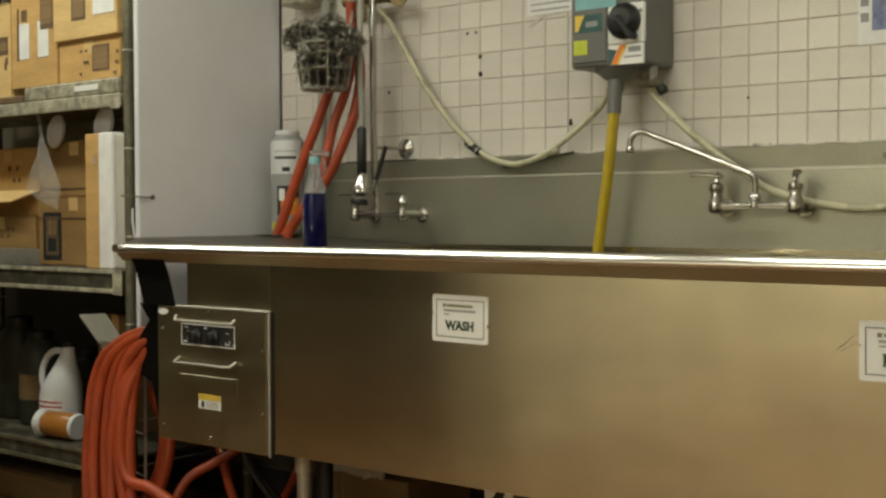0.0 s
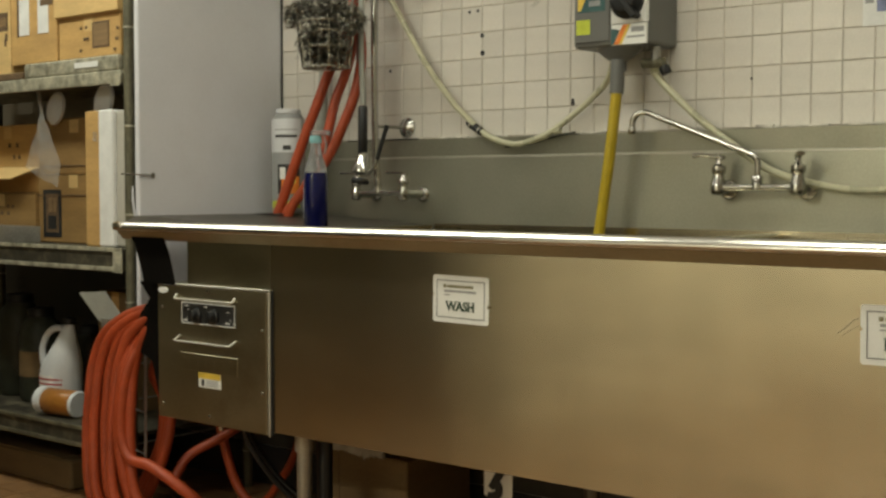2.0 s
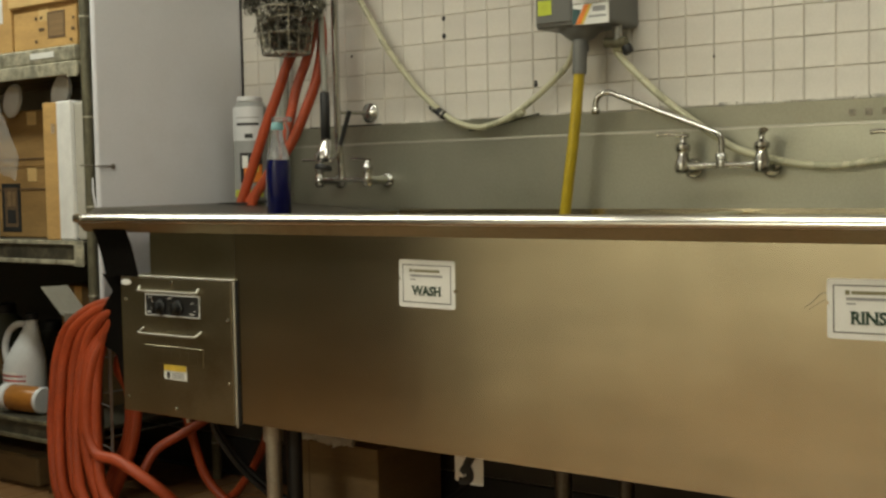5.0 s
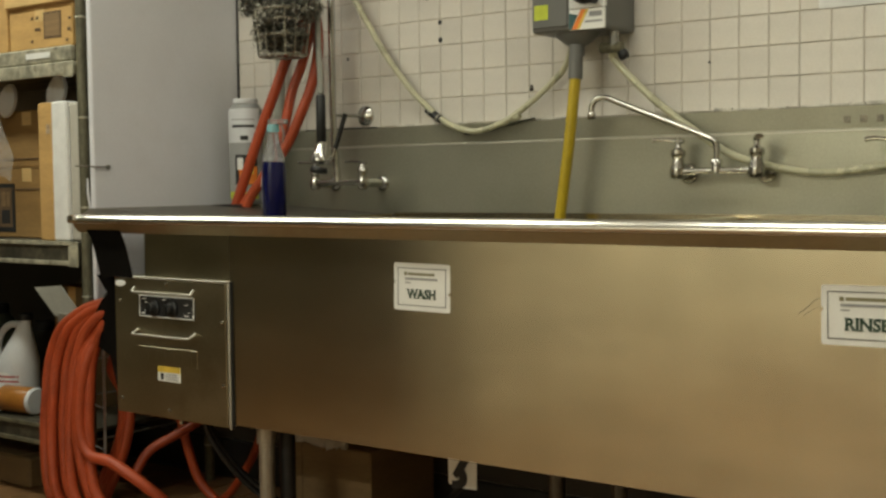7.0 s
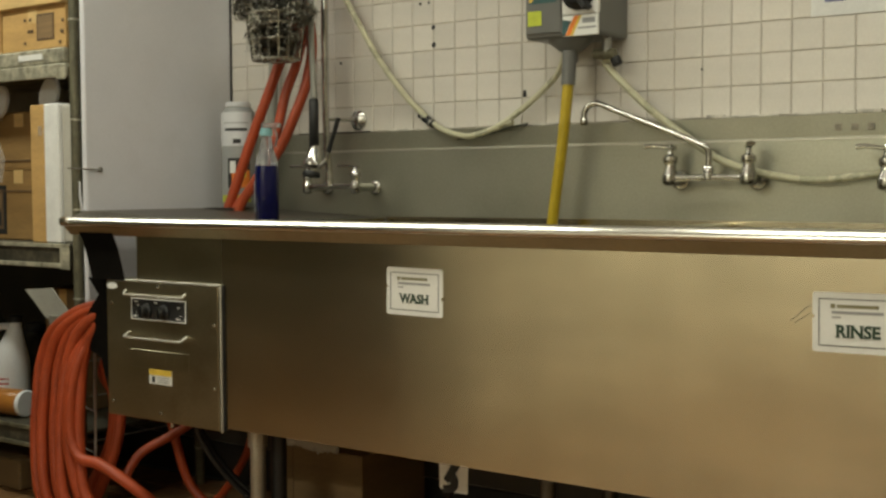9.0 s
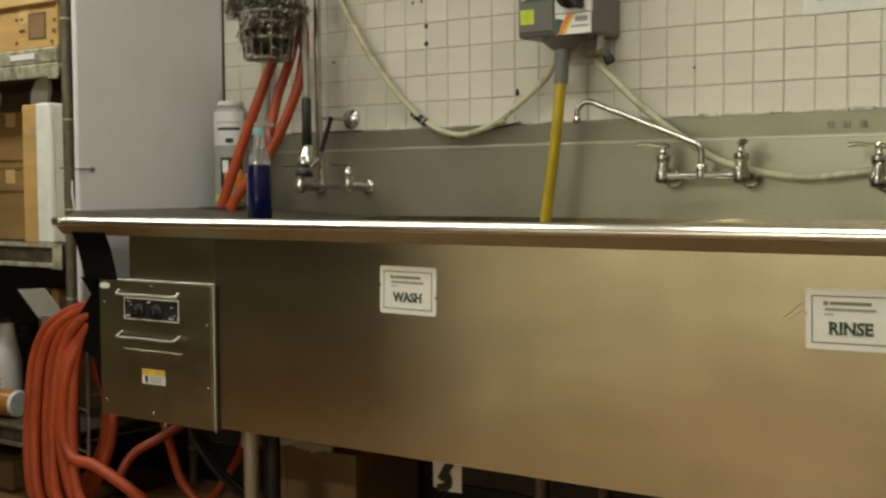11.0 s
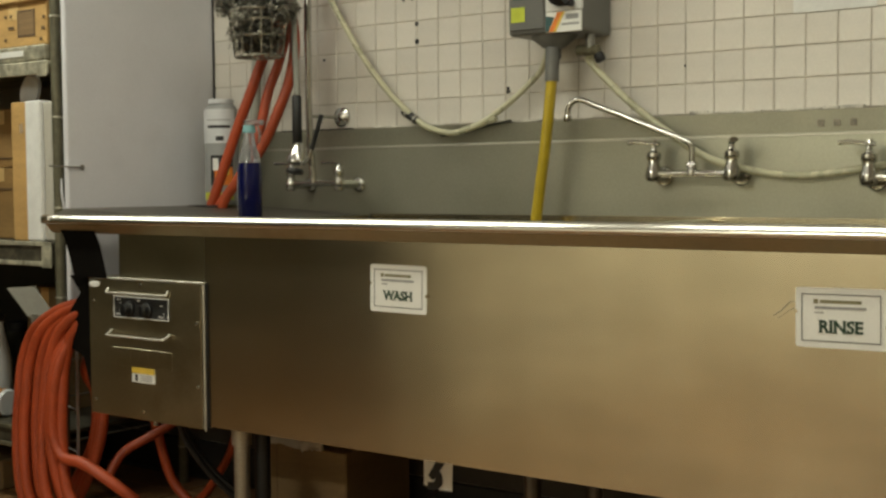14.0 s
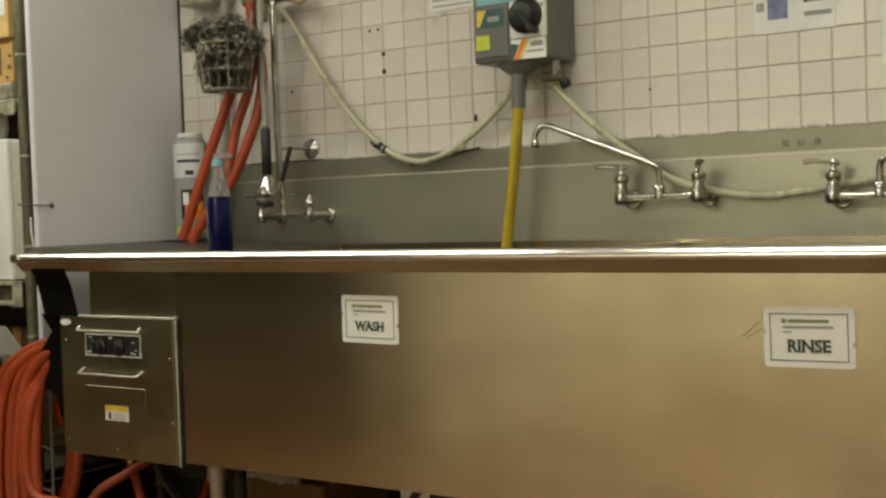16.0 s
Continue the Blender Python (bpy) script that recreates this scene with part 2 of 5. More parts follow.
CLEAR_PLASTIC = material("clear_bottle_plastic", (0.75, 0.75, 0.78), 0.12, 0.0, 0.05, (20, 20, 20), 120, 0.05, trans=0.85)
FILM = material("crumpled_clear_film", (0.75, 0.74, 0.70), 0.2, 0.0, 0.1, (14, 14, 14), 60, 0.8, alpha=0.18, bump_distance=0.01)
AMBER = material("amber_contents", (0.42, 0.17, 0.03), 0.3, 0.0, 0.12, (14, 14, 14), 120, 0.05)
BASKET_WIRE = material("dark_line", (0.42, 0.40, 0.34), 0.25, 0.9, 0.2, (30, 30, 30), 200, 0.1)
SPONGE = material("steel_wool", (0.28, 0.265, 0.22), 0.28, 1.0, 0.3, (60, 60, 60), 400, 0.4)
BRASS = material("tarnished_brass", (0.34, 0.27, 0.15), 0.42, 1.0, 0.2, (30, 30, 30), 200, 0.1)
PVC = material("grey_pipe", (0.36, 0.36, 0.32), 0.5, 0.0, 0.1, (6, 6, 6), 140, 0.1)
LEG_METAL = material("leg_tube_metal", (0.50, 0.47, 0.40), 0.4, 0.7, 0.12, (8, 8, 8), 140, 0.1, dirt=0.4, dirt_color=(0.25, 0.2, 0.13))
# Container colour lowered to include the bottom shelf's shade.
SHADED_STUFF = material("shaded_containers", (0.045, 0.05, 0.032), 0.5, 0.0, 0.2, (9, 9, 9), 140, 0.1)
RESIDUE = material("sticker_residue", (0.34, 0.31, 0.24), 0.6, 0.0, 0.25, (60, 60, 60), 300, 0.2)
CAULK = material("old_sealant", (0.66, 0.63, 0.56), 0.6, 0.0, 0.2, (30, 30, 30), 240, 0.4, dirt=0.7, dirt_color=(0.08, 0.06, 0.045), dirt_scale=16)


# ---- mesh helpers ----
def part(name, bm, mat, parent=None, label="", smooth=False):
    me = bpy.data.meshes.new(name)
    bmesh.ops.recalc_face_normals(bm, faces=bm.faces)
    bm.to_mesh(me)
    bm.free()
    if smooth:
        for p in me.polygons:
            p.use_smooth = True
        me.set_sharp_from_angle(angle=radians(48))
    me.materials.append(mat)
    ob = new(name, me)
    if parent:
        ob.parent = parent
    if label:
        ob["label"] = label
    return ob


def thing(name, label, category, group="", kind="", at=(0, 0, 0)):
    ob = new(name)
    ob.location = at
    bpy.context.view_layer.update()
    return tagged(ob, label, category, group, kind)


def child(name, bm, mat, parent, label="", smooth=False):
    """A part whose mesh is given in world metres."""
    ob = part(name, bm, mat, None, label, smooth)
    base = parent
    chain = Vector((0, 0, 0))
    while base:
        chain += base.location
        base = base.parent
    ob.data.transform(Matrix.Translation(-chain))
    ob.parent = parent
    return ob


def box(x0, x1, y0, y1, z0, z1, bevel=0.0, seg=1, bm=None, m=None):
    b = bmesh.new()
    bmesh.ops.create_cube(b, size=1)
    for v in b.verts:
        v.co = Vector(((x0 + x1) / 2 + v.co.x * (x1 - x0), (y0 + y1) / 2 + v.co.y * (y1 - y0), (z0 + z1) / 2 + v.co.z * (z1 - z0)))
    if bevel:
        bmesh.ops.bevel(b, geom=b.edges[:], offset=bevel, segments=seg, affect="EDGES", profile=0.5)
    if m:
        b.transform(m)
    return joined(bm, b)


def joined(bm, b):
    if bm is None:
        return b
    me = bpy.data.meshes.new("join")
    b.to_mesh(me)
    b.free()
    bm.from_mesh(me)
    bpy.data.meshes.remove(me)
    return bm


def smooth_path(pts, n=8):
    pts = [Vector(p) for p in pts]
    if n < 2 or len(pts) < 3:
        return pts
    out = []
    ext = [2 * pts[0] - pts[1], *pts, 2 * pts[-1] - pts[-2]]
    for i in range(1, len(ext) - 2):
        a, b, c, d = ext[i - 1:i + 3]
        for k in range(n):
            t = k / n
            out.append(0.5 * (2 * b + (c - a) * t + (2 * a - 5 * b + 4 * c - d) * t * t + (3 * b - a - 3 * c + d) * t ** 3))
    out.append(pts[-1])
    return out


def tube(pts, r, seg=10, n=8, bm=None, flat=1.0):
    """A round tube along a smooth path; r is a radius or a function of 0..1."""
    path = smooth_path(pts, n)
    b = bmesh.new()
    rings = []
    up = Vector((0, 0, 1))
    d0 = (path[1] - path[0]).normalized()
    side = d0.cross(up)
    if side.length < 1e-3:
        side = d0.cross(Vector((0, 1, 0)))
    side.normalize()
    for i, p in enumerate(path):
        d = (path[min(i + 1, len(path) - 1)] - path[max(i - 1, 0)]).normalized()
        side = (side - d * side.dot(d)).normalized()
        nrm = d.cross(side)
        rad = r(i / (len(path) - 1)) if callable(r) else r
        rings.append([b.verts.new(p + (side * math.cos(2 * math.pi * k / seg) + nrm * flat * math.sin(2 * math.pi * k / seg)) * rad) for k in range(seg)])
    for a, c in zip(rings, rings[1:]):
        for k in range(seg):
            b.faces.new((a[k], a[(k + 1) % seg], c[(k + 1) % seg], c[k]))
    b.faces.new(rings[0])
    b.faces.new(rings[-1][::-1])
    return joined(bm, b)


def lathe(profile, at, axis=(0, 0, 1), seg=20, bm=None, squash=(1, 1)):
    """A turned solid; profile is (radius, height) from bottom to top."""
    b = bmesh.new()
    turn = Vector((0, 0, 1)).rotation_difference(Vector(axis).normalized()).to_matrix().to_4x4()
    rings = [[b.verts.new((max(r, 1e-4) * squash[0] * math.cos(2 * math.pi * k / seg), max(r, 1e-4) * squash[1] * math.sin(2 * math.pi * k / seg), h))
              for k in range(seg)] for r, h in profile]
    for a, c in zip(rings, rings[1:]):
        for k in range(seg):
            b.faces.new((a[k], a[(k + 1) % seg], c[(k + 1) % seg], c[k]))
    b.faces.new(rings[0][::-1])
    b.faces.new(rings[-1])
    b.transform(Matrix.Translation(at) @ turn)
    return joined(bm, b)


def extrude_x(profile, x0, x1, bm=None, closed=True, cuts=1):
    """A profile of (y, z) drawn along x."""
    b = bmesh.new()
    rings = [[b.verts.new((x0 + (x1 - x0) * i / cuts, y, z)) for y, z in profile] for i in range(cuts + 1)]
    n = len(profile)
    for a, c in zip(rings, rings[1:]):
        for k in range(n if closed else n - 1):
            b.faces.new((a[k], a[(k + 1) % n], c[(k + 1) % n], c[k]))
    if closed:
        b.faces.new(rings[0])
        b.faces.new(rings[-1][::-1])
    return joined(bm, b)


def slab(points, thick, normal, bm=None):
    """A flat polygon in space with a thickness."""
    b = bmesh.new()
    nv = Vector(normal).normalized() * thick
    lo = [b.verts.new(Vector(p)) for p in points]
    hi = [b.verts.new(Vector(p) + nv) for p in points]
    b.faces.new(lo[::-1])
    b.faces.new(hi)
    for i in range(len(lo)):
        j = (i + 1) % len(lo)
        b.faces.new((lo[i], lo[j], hi[j], hi[i]))
    return joined(bm, b)


def lettering(text, size, m, depth=0.0004):
    """Raised letters as a bmesh, centred, reading along x and up along z before m."""
    cu = bpy.data.curves.new("letters", "FONT")
    cu.body, cu.size, cu.extrude, cu.align_x, cu.align_y, cu.resolution_u = text, size, depth, "CENTER", "CENTER", 3
    cu.offset = size * 0.034
    ob = bpy.data.objects.new("letters", cu)
    scene.collection.objects.link(ob)
    me = bpy.data.meshes.new_from_object(ob.evaluated_get(bpy.context.evaluated_depsgraph_get()))
    b = bmesh.new()
    b.from_mesh(me)
    bpy.data.objects.remove(ob)
    bpy.data.curves.remove(cu)
    bpy.data.meshes.remove(me)
    ends = []
    for edge in (min(v.co.y for v in b.verts), max(v.co.y for v in b.verts)):
        xs = sorted({round(v.co.x, 5) for v in b.verts if abs(v.co.y - edge) < size * 0.012})
        for x0, x1 in zip(xs, xs[1:]):
            if size * 0.05 < x1 - x0 < size * 0.24:
                ends.append((x0, x1, edge))
    for x0, x1, edge in ends:
        inner = edge + (size * 0.06 if edge < 0 else -size * 0.06)
        box(x0 - size * 0.055, x1 + size * 0.055, min(edge, inner), max(edge, inner), -depth, depth * 0.9, bm=b)
    b.transform(m @ pose(0, 0, 0, 90, 0, 0))
    return b


# ---- room ----
TL, Z0 = 0.0762, 1.242
XW, XE, YS, ZC = -3.2, 3.6, -5.0, 2.75
wall_north = tagged(part("wall_north", box(XW, XE, 0.0018, 0.15, 0, ZC), GROUT), "back wall with grouted cream-white square tiles above a steel splash", "wall", kind="structure")
# Unseen wall, coloured dark so the apron's far end reflects little.
tagged(part("wall_west", box(XW - 0.12, XW, YS, 0.15, 0, ZC), DARK_WALL), "unseen side wall, dark brown for the apron's reflection", "wall", kind="structure")
tagged(part("wall_east", box(XE, XE + 0.12, YS, 0.15, 0, ZC), PAINT_WALL), "cream painted side wall of the kitchen", "wall", kind="structure")
# Unseen wall, coloured pale to brighten what the apron mirrors.
tagged(part("wall_south", box(XW, XE, YS - 0.12, YS, 0, ZC), PALE_WALL), "unseen far wall, pale for the apron's reflection", "wall", kind="structure")
tagged(part("ceiling", box(XW - 0.12, XE + 0.12, YS - 0.12, 0.15, ZC, ZC + 0.1), CEILING_MAT), "pale suspended board ceiling", "ceiling", kind="structure")
floor = tagged(part("floor", box(XW, XE, YS, 0.003, -0.1, -0.004), FLOOR_GROUT), "red-brown quarry tile floor with dark joints", "floor", kind="structure")
tagged(part("baseboard", box(XW, XE, -0.012, 0.001, 0, 0.13, 0.004), BASE_BLACK), "black rubber cove base along the wall", "baseboard", kind="structure")
tagged(part("wall_paint_low", box(XW, XE, -0.002, 0.003, 0.131, 0.86), LOW_WALL), "lower part of the back wall, cream paint darkened for shade", "wall", kind="structure")
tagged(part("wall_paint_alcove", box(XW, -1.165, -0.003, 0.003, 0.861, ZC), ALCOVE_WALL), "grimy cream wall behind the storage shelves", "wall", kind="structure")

# Unseen wall that keeps the far lamp off the shelves and edges reflections.
tagged(part("blocker_wall", box(-1.0, -0.9, YS, -2.36, 0, ZC), PALE_WALL), "unseen pale wall added to block the far lamp and edge the apron's reflection", "wall", kind="structure")

partition = thing("partition_panel", "smooth white plastic wall panel standing against the tiled wall", "wall panel", kind="structure", at=(-1.152, -0.3, 0))
child("sheet", box(-1.162, -1.142, -0.594, 0.002, 0.56, 2.74, 0.008, 3), PANEL_WHITE, partition, smooth=False)
child("corner_line", box(-1.142, -1.136, -0.006, 0.0, 1.163, 2.74), BASE_BLACK, partition, "dark line down the corner")
child("peeling_flap", extrude_x([(-0.598, 1.02), (-0.600, 0.98), (-0.594, 0.94), (-0.584, 0.90), (-0.581, 0.90), (-0.590, 0.94), (-0.596, 0.98)], -1.169, -1.1625), PANEL_WHITE, partition, "curling edge flap")
hook = thing("wall_hook", "thin metal peg sticking out of the white panel", "hook", at=(-1.141, -0.56, 1.05))
child("peg", tube([(-1.141, -0.545, 1.053), (-1.137, -0.56, 1.053), (-1.136, -0.66, 1.056)], 0.0028, 6, 3), CHROME, hook)
child("washer", lathe([(0.008, 0), (0.008, 0.003), (0.003, 0.004)], (-1.1415, -0.543, 1.053), (1, 0, 0), 10), DULL_METAL, hook)

HANG = ZC - 0.3
# The first two follow the rim's highlights; the third is added fill.
for lx, ly, half, watts in ((-1.655, -1.3, 1.345, 30.0), (1.36, -1.3, 1.2, 20.0), (0.0, -4.3, 0.45, 58.0)):
    lamp = thing("ceiling_light", "unseen long fluorescent ceiling light in a white housing", "ceiling light", "ceiling lights", at=(lx, ly, ZC))
    child("housing", box(lx - half - 0.03, lx + half + 0.03, ly - 0.15, ly + 0.15, HANG, HANG + 0.07, 0.01), PANEL_WHITE, lamp)
    for s in (-1, 1):
        child("hanging_rod", tube([(lx + s * half * 0.7, ly, HANG + 0.07), (lx + s * half * 0.7, ly, ZC)], 0.006, 8, 1), DULL_METAL, lamp)
    li = bpy.data.lights.new("fluorescent", "AREA")
    li.shape, li.size, li.size_y, li.energy, li.color = "RECTANGLE", 2 * half, 0.2, watts, (0.945, 0.95, 0.79)
    lo = new("fluorescent", li)
    lo.matrix_world = pose(lx, ly, HANG - 0.008)
    # Added upward lamp that brightens the ceiling mirrored in the rim.
    up = bpy.data.lights.new("ceiling_fill", "AREA")
    up.shape, up.size, up.size_y, up.energy, up.color = "RECTANGLE", 2 * half, 0.2, watts * 0.3, (0.945, 0.95, 0.79)
    uo = new("ceiling_fill", up)
    uo.matrix_world = pose(lx, ly, HANG + 0.078, 180, 0, 0)

# ---- sink ----
sink = thing("sink", "long stainless steel pot sink with rolled rim and brushed apron", "sink", at=(0.3, -0.4, 0))
XL, XR = -1.056, 2.9
rim, ry, rz = [(-0.700, 0.9155), (-0.7405, 0.9190)], -0.7405, 0.9190
for a0, a1, run, steps in ((80, 46, 0.004, 5), (46, 28, 0.0145, 10), (28, -35, 0.0095, 7), (-35, -88, 0.008, 5)):
    for k in range(steps):
        a = radians(a0 + (a1 - a0) * (k + 0.5) / steps)
        ry, rz = ry - math.sin(a) * run / steps, rz - math.cos(a) * run / steps
        rim.append((ry, rz))
rim += [(-0.7385, rz), (-0.7365, 0.899), (-0.735, 0.909), (-0.700, 0.9125)]
child("rim", extrude_x(rim, XL, XR, cuts=8), STEEL_RIM, sink, "bright rolled front rim", True)
child("rim_return", extrude_x([(-0.7425, 0.8945), (-0.7400, 0.8945), (-0.7150, 0.8675), (-0.7172, 0.8675)], XL + 0.002, XR), STEEL_BOX, sink, "dull folded return under the rim")
child("end_rim", box(XL, XL + 0.035, -0.757, -0.03, 0.897, 0.9165, 0.006, 2), STEEL_RIM, sink, "rolled end rim")
child("apron", box(-0.45, XR, -0.716, -0.7125, 0.385, 0.869), STEEL, sink, "brushed front apron with soft stains")
child("apron_return", box(-0.45, -0.4465, -0.7123, -0.06, 0.385, 0.905), STEEL, sink)
child("bottom", box(-0.446, XR, -0.7123, -0.05, 0.385, 0.389), STEEL, sink)
child("back_panel", box(-0.446, XR, -0.05, -0.046, 0.385, 0.91), STEEL, sink)
for dx in (0.62, 1.78):
    child("divider", box(dx - 0.02, dx + 0.02, -0.70, -0.0505, 0.39, 0.905, 0.008, 2), STEEL, sink)
deck = extrude_x([(-0.742, 0.0), (-0.70, 0.0), (-0.05, 0.0), (-0.05, -0.004), (-0.70, -0.004), (-0.742, -0.004)], XL + 0.036, -0.447, cuts=6)
for v in deck.verts:
    v.co.z += 0.9035 + 0.031 * min(1, max(0, (-0.447 - v.co.x) / 0.5)) * min(1, (v.co.y + 0.762) / 0.06)
child("drainboard", deck, STEEL_SHADED, sink, "drainboard deck, darkened for its dark reflection, sloping to the sink")
child("under_box", box(-0.794, -0.4505, -0.70, -0.06, 0.74, 0.895), STEEL_BOX, sink)
child("backsplash", extrude_x([(-0.0205, 0.9), (-0.0205, 1.105), (-0.019, 1.109), (-0.0115, 1.111), (-0.0162, 1.163), (0.0005, 1.163), (0.0005, 1.112), (-0.010, 1.108), (-0.012, 1.104), (-0.012, 0.9)], -1.03, XR),
      STEEL_SPLASH, sink, "dull steel backsplash with a raised top band")
child("seam", box(-1.03, XR, -0.0225, -0.0207, 1.1035, 1.1085, 0.0005), SATIN, sink, "bright folded edge")
# Inner and rear legs get darkened steel in place of under-sink shade.
for lx, ly, metal in ((-0.425, -0.62, LEG_METAL), (0.35, -0.45, STEEL_SHADED), (0.765, -0.45, STEEL_SHADED), (2.0, -0.62, LEG_METAL)):
    leg = child("leg", tube([(lx, ly, 0.012), (lx, ly, 0.385)], 0.0205, 14, 1), metal, sink, smooth=True)
    child("leg_collar", lathe([(0.0205, 0), (0.026, 0.002), (0.026, 0.06), (0.0205, 0.063)], (lx, ly, 0.322), (0, 0, 1), 14), metal, leg, smooth=True)
    child("foot", lathe([(0.026, 0), (0.026, 0.004), (0.016, 0.03)], (lx, ly, 0.0), (0, 0, 1), 14), DULL_METAL, leg, smooth=True)
    child("leg", tube([(lx, -0.14, 0.0), (lx, -0.14, 0.385)], 0.0205, 12, 1), STEEL_SHADED, sink, smooth=True)
# curved gusset that carries the drainboard's end
g = []
for a, c in ((-1.035, 0.895), (-0.872, 0.895), (-0.866, 0.872), (-0.845, 0.834), (-0.83, 0.788), (-0.817, 0.747), (-0.952, 0.747), (-0.97, 0.80), (-0.992, 0.855), (-1.012, 0.878)):
    g.append((a, -0.725, c))
# Black sheet put in for the shadowed gap between hose and control box.
child("shade_sheet", slab([(-0.90, -0.684, 0.747), (-1.024, -0.684, 0.746), (-0.98, -0.684, 0.699), (-1.02, -0.684, 0.655), (-1.066, -0.684, 0.585), (-1.05, -0.684, 0.548), (-0.974, -0.684, 0.521), (-0.935, -0.684, 0.40), (-0.90, -0.684, 0.39)], 0.004, (0, 1, 0)), PAINT_AND_SHADE, sink, "dark sheet standing for the shade beside the coiled hose")
child("gusset", slab(g, 0.004, (0, 1, 0)), PAINT_AND_SHADE, sink, "dark shaped end bracket")

# heater and pump unit under the drainboard
hx0, hx1, hy, hz0, hz1 = -0.882, -0.4325, -0.722, 0.382, 0.757
heater = thing("heater_box", "stainless steel control box with knobs and handles under the sink", "control box", at=(-0.66, -0.4, 0.386))
child("body", box(hx0 + 0.002, hx1 - 0.004, hy + 0.012, -0.08, hz0 + 0.002, hz1 - 0.002), STEEL_BOX, heater)
child("front_panel", box(hx0, hx1 - 0.014, hy, hy + 0.011, hz0, hz1 - 0.006, 0.002), STEEL_BOX, heater)
child("top_edge", box(hx0, hx1, hy - 0.002, hy + 0.005, hz1 - 0.005, hz1 + 0.001, 0.0015), SATIN, heater, "bright folded edge")
child("side_edge", box(hx1 - 0.006, hx1, hy - 0.003, hy + 0.005, hz0 - 0.004, hz1 - 0.0055, 0.003, 2), SATIN, heater, "bright folded edge")
cp = child("control_panel", box(-0.784, -0.553, hy - 0.003, hy, 0.645, 0.702, 0.001), INK, heater, "black control plate with white border")
for x0, x1, z0, z1 in ((-0.784, -0.553, 0.7, 0.7025), (-0.784, -0.553, 0.6445, 0.647), (-0.784, -0.7815, 0.647, 0.7), (-0.5555, -0.553, 0.647, 0.7)):
    child("border", box(x0, x1, hy - 0.0042, hy - 0.0031, z0, z1), LABEL, cp)
for kx in (-0.715, -0.64):
    kn = child("knob", lathe([(0.021, 0), (0.021, 0.006), (0.016, 0.009), (0.014, 0.024), (0.011, 0.026)], (kx, hy - 0.003, 0.669), (0, -1, 0), 18), BLACK_PLASTIC, cp, smooth=True)
    child("knob_grip", box(kx - 0.004, kx + 0.004, hy - 0.034, hy - 0.028, 0.653, 0.685, 0.001), BLACK_PLASTIC, cp)
rng = random.Random(11)
for i in range(26):
    sx, sz = rng.uniform(-0.777, -0.56), rng.choice((0.652, 0.661, 0.682, 0.691))
    if min(abs(sx + 0.715), abs(sx + 0.64)) < 0.026:
        continue
    child("marking", box(sx, sx + rng.uniform(0.004, 0.012), hy - 0.0038, hy - 0.0031, sz, sz + rng.uniform(0.002, 0.005)), LABEL, cp)


def grab_handle(x0, x1, z, reach):
    return tube([(x0, hy, z + 0.012), (x0 + 0.001, hy - reach * 0.6, z + 0.004), (x0 + 0.012, hy - reach, z), ((x0 + x1) / 2, hy - reach, z), (x1 - 0.012, hy - reach, z), (x1 - 0.001, hy - reach * 0.6, z + 0.004), (x1, hy, z + 0.012)], 0.0034, 8, 6)


child("handle", grab_handle(-0.80, -0.565, 0.717, 0.011), SATIN, heater, "bright bar handle", True)
child("handle", grab_handle(-0.788, -0.562, 0.604, 0.024), SATIN, heater, "bright bar handle", True)
pl = child("name_plate", box(-0.784, -0.553, hy - 0.0022, hy, 0.522, 0.571, 0.001), STEEL_BOX, heater, "embossed maker's plate")
for x0, x1, z0, z1 in ((-0.782, -0.555, 0.568, 0.5695), (-0.782, -0.555, 0.5235, 0.525)):
    child("edge_line", box(x0, x1, hy - 0.0028, hy - 0.0023, z0, z1), STEEL_BOX, pl)
for i in range(6):
    child("bar", box(-0.768 + i * 0.034, -0.745 + i * 0.034, hy - 0.0028, hy - 0.0023, 0.534, 0.559), STEEL_BOX, pl)
wl = child("warning_label", box(-0.709, -0.621, hy - 0.0016, hy, 0.482, 0.522), LABEL, heater, "small white and yellow warning sticker")
child("yellow_band", box(-0.709, -0.621, hy - 0.0024, hy - 0.0017, 0.506, 0.522), YELLOW_PRINT, wl)
child("black_mark", box(-0.697, -0.686, hy - 0.0024, hy - 0.0017, 0.486, 0.503), INK, wl)
for i in range(3):
    child("text_bar", box(-0.678, -0.63, hy - 0.0024, hy - 0.0017, 0.487 + i * 0.006, 0.4895 + i * 0.006), INK_GREY, wl)
bd = child("badge", lathe([(0.021, 0), (0.021, 0.0015), (0.019, 0.002)], (-0.857, hy, 0.737), (0, -1, 0), 20, squash=(1, 0.42)), LABEL, heater, "small oval maker's badge")
for sx, sz in ((-0.67, 0.742), (-0.459, 0.652), (-0.459, 0.489), (-0.666, 0.404), (-0.86, 0.69), (-0.86, 0.42)):
    child("screw", lathe([(0.0055, 0), (0.005, 0.003), (0.002, 0.004)], (sx, hy, sz), (0, -1, 0), 10), CHROME, heater)
# Black strip drawn for the dark gap between box and apron.
child("gap_shade", box(hx1 + 0.0005, hx1 + 0.0075, -0.7195, -0.7163, hz0, hz1), BLACK_RUBBER, heater)
child("drain_cock", lathe([(0.007, 0), (0.007, 0.012), (0.004, 0.018)], (-0.656, hy + 0.03, 0.364), (0, 0, 1), 10), CHROME, heater)
cp.scale.x, cp.location.z = 0.93, 0.007
heater.location += Vector((-0.014, 0, -0.006))

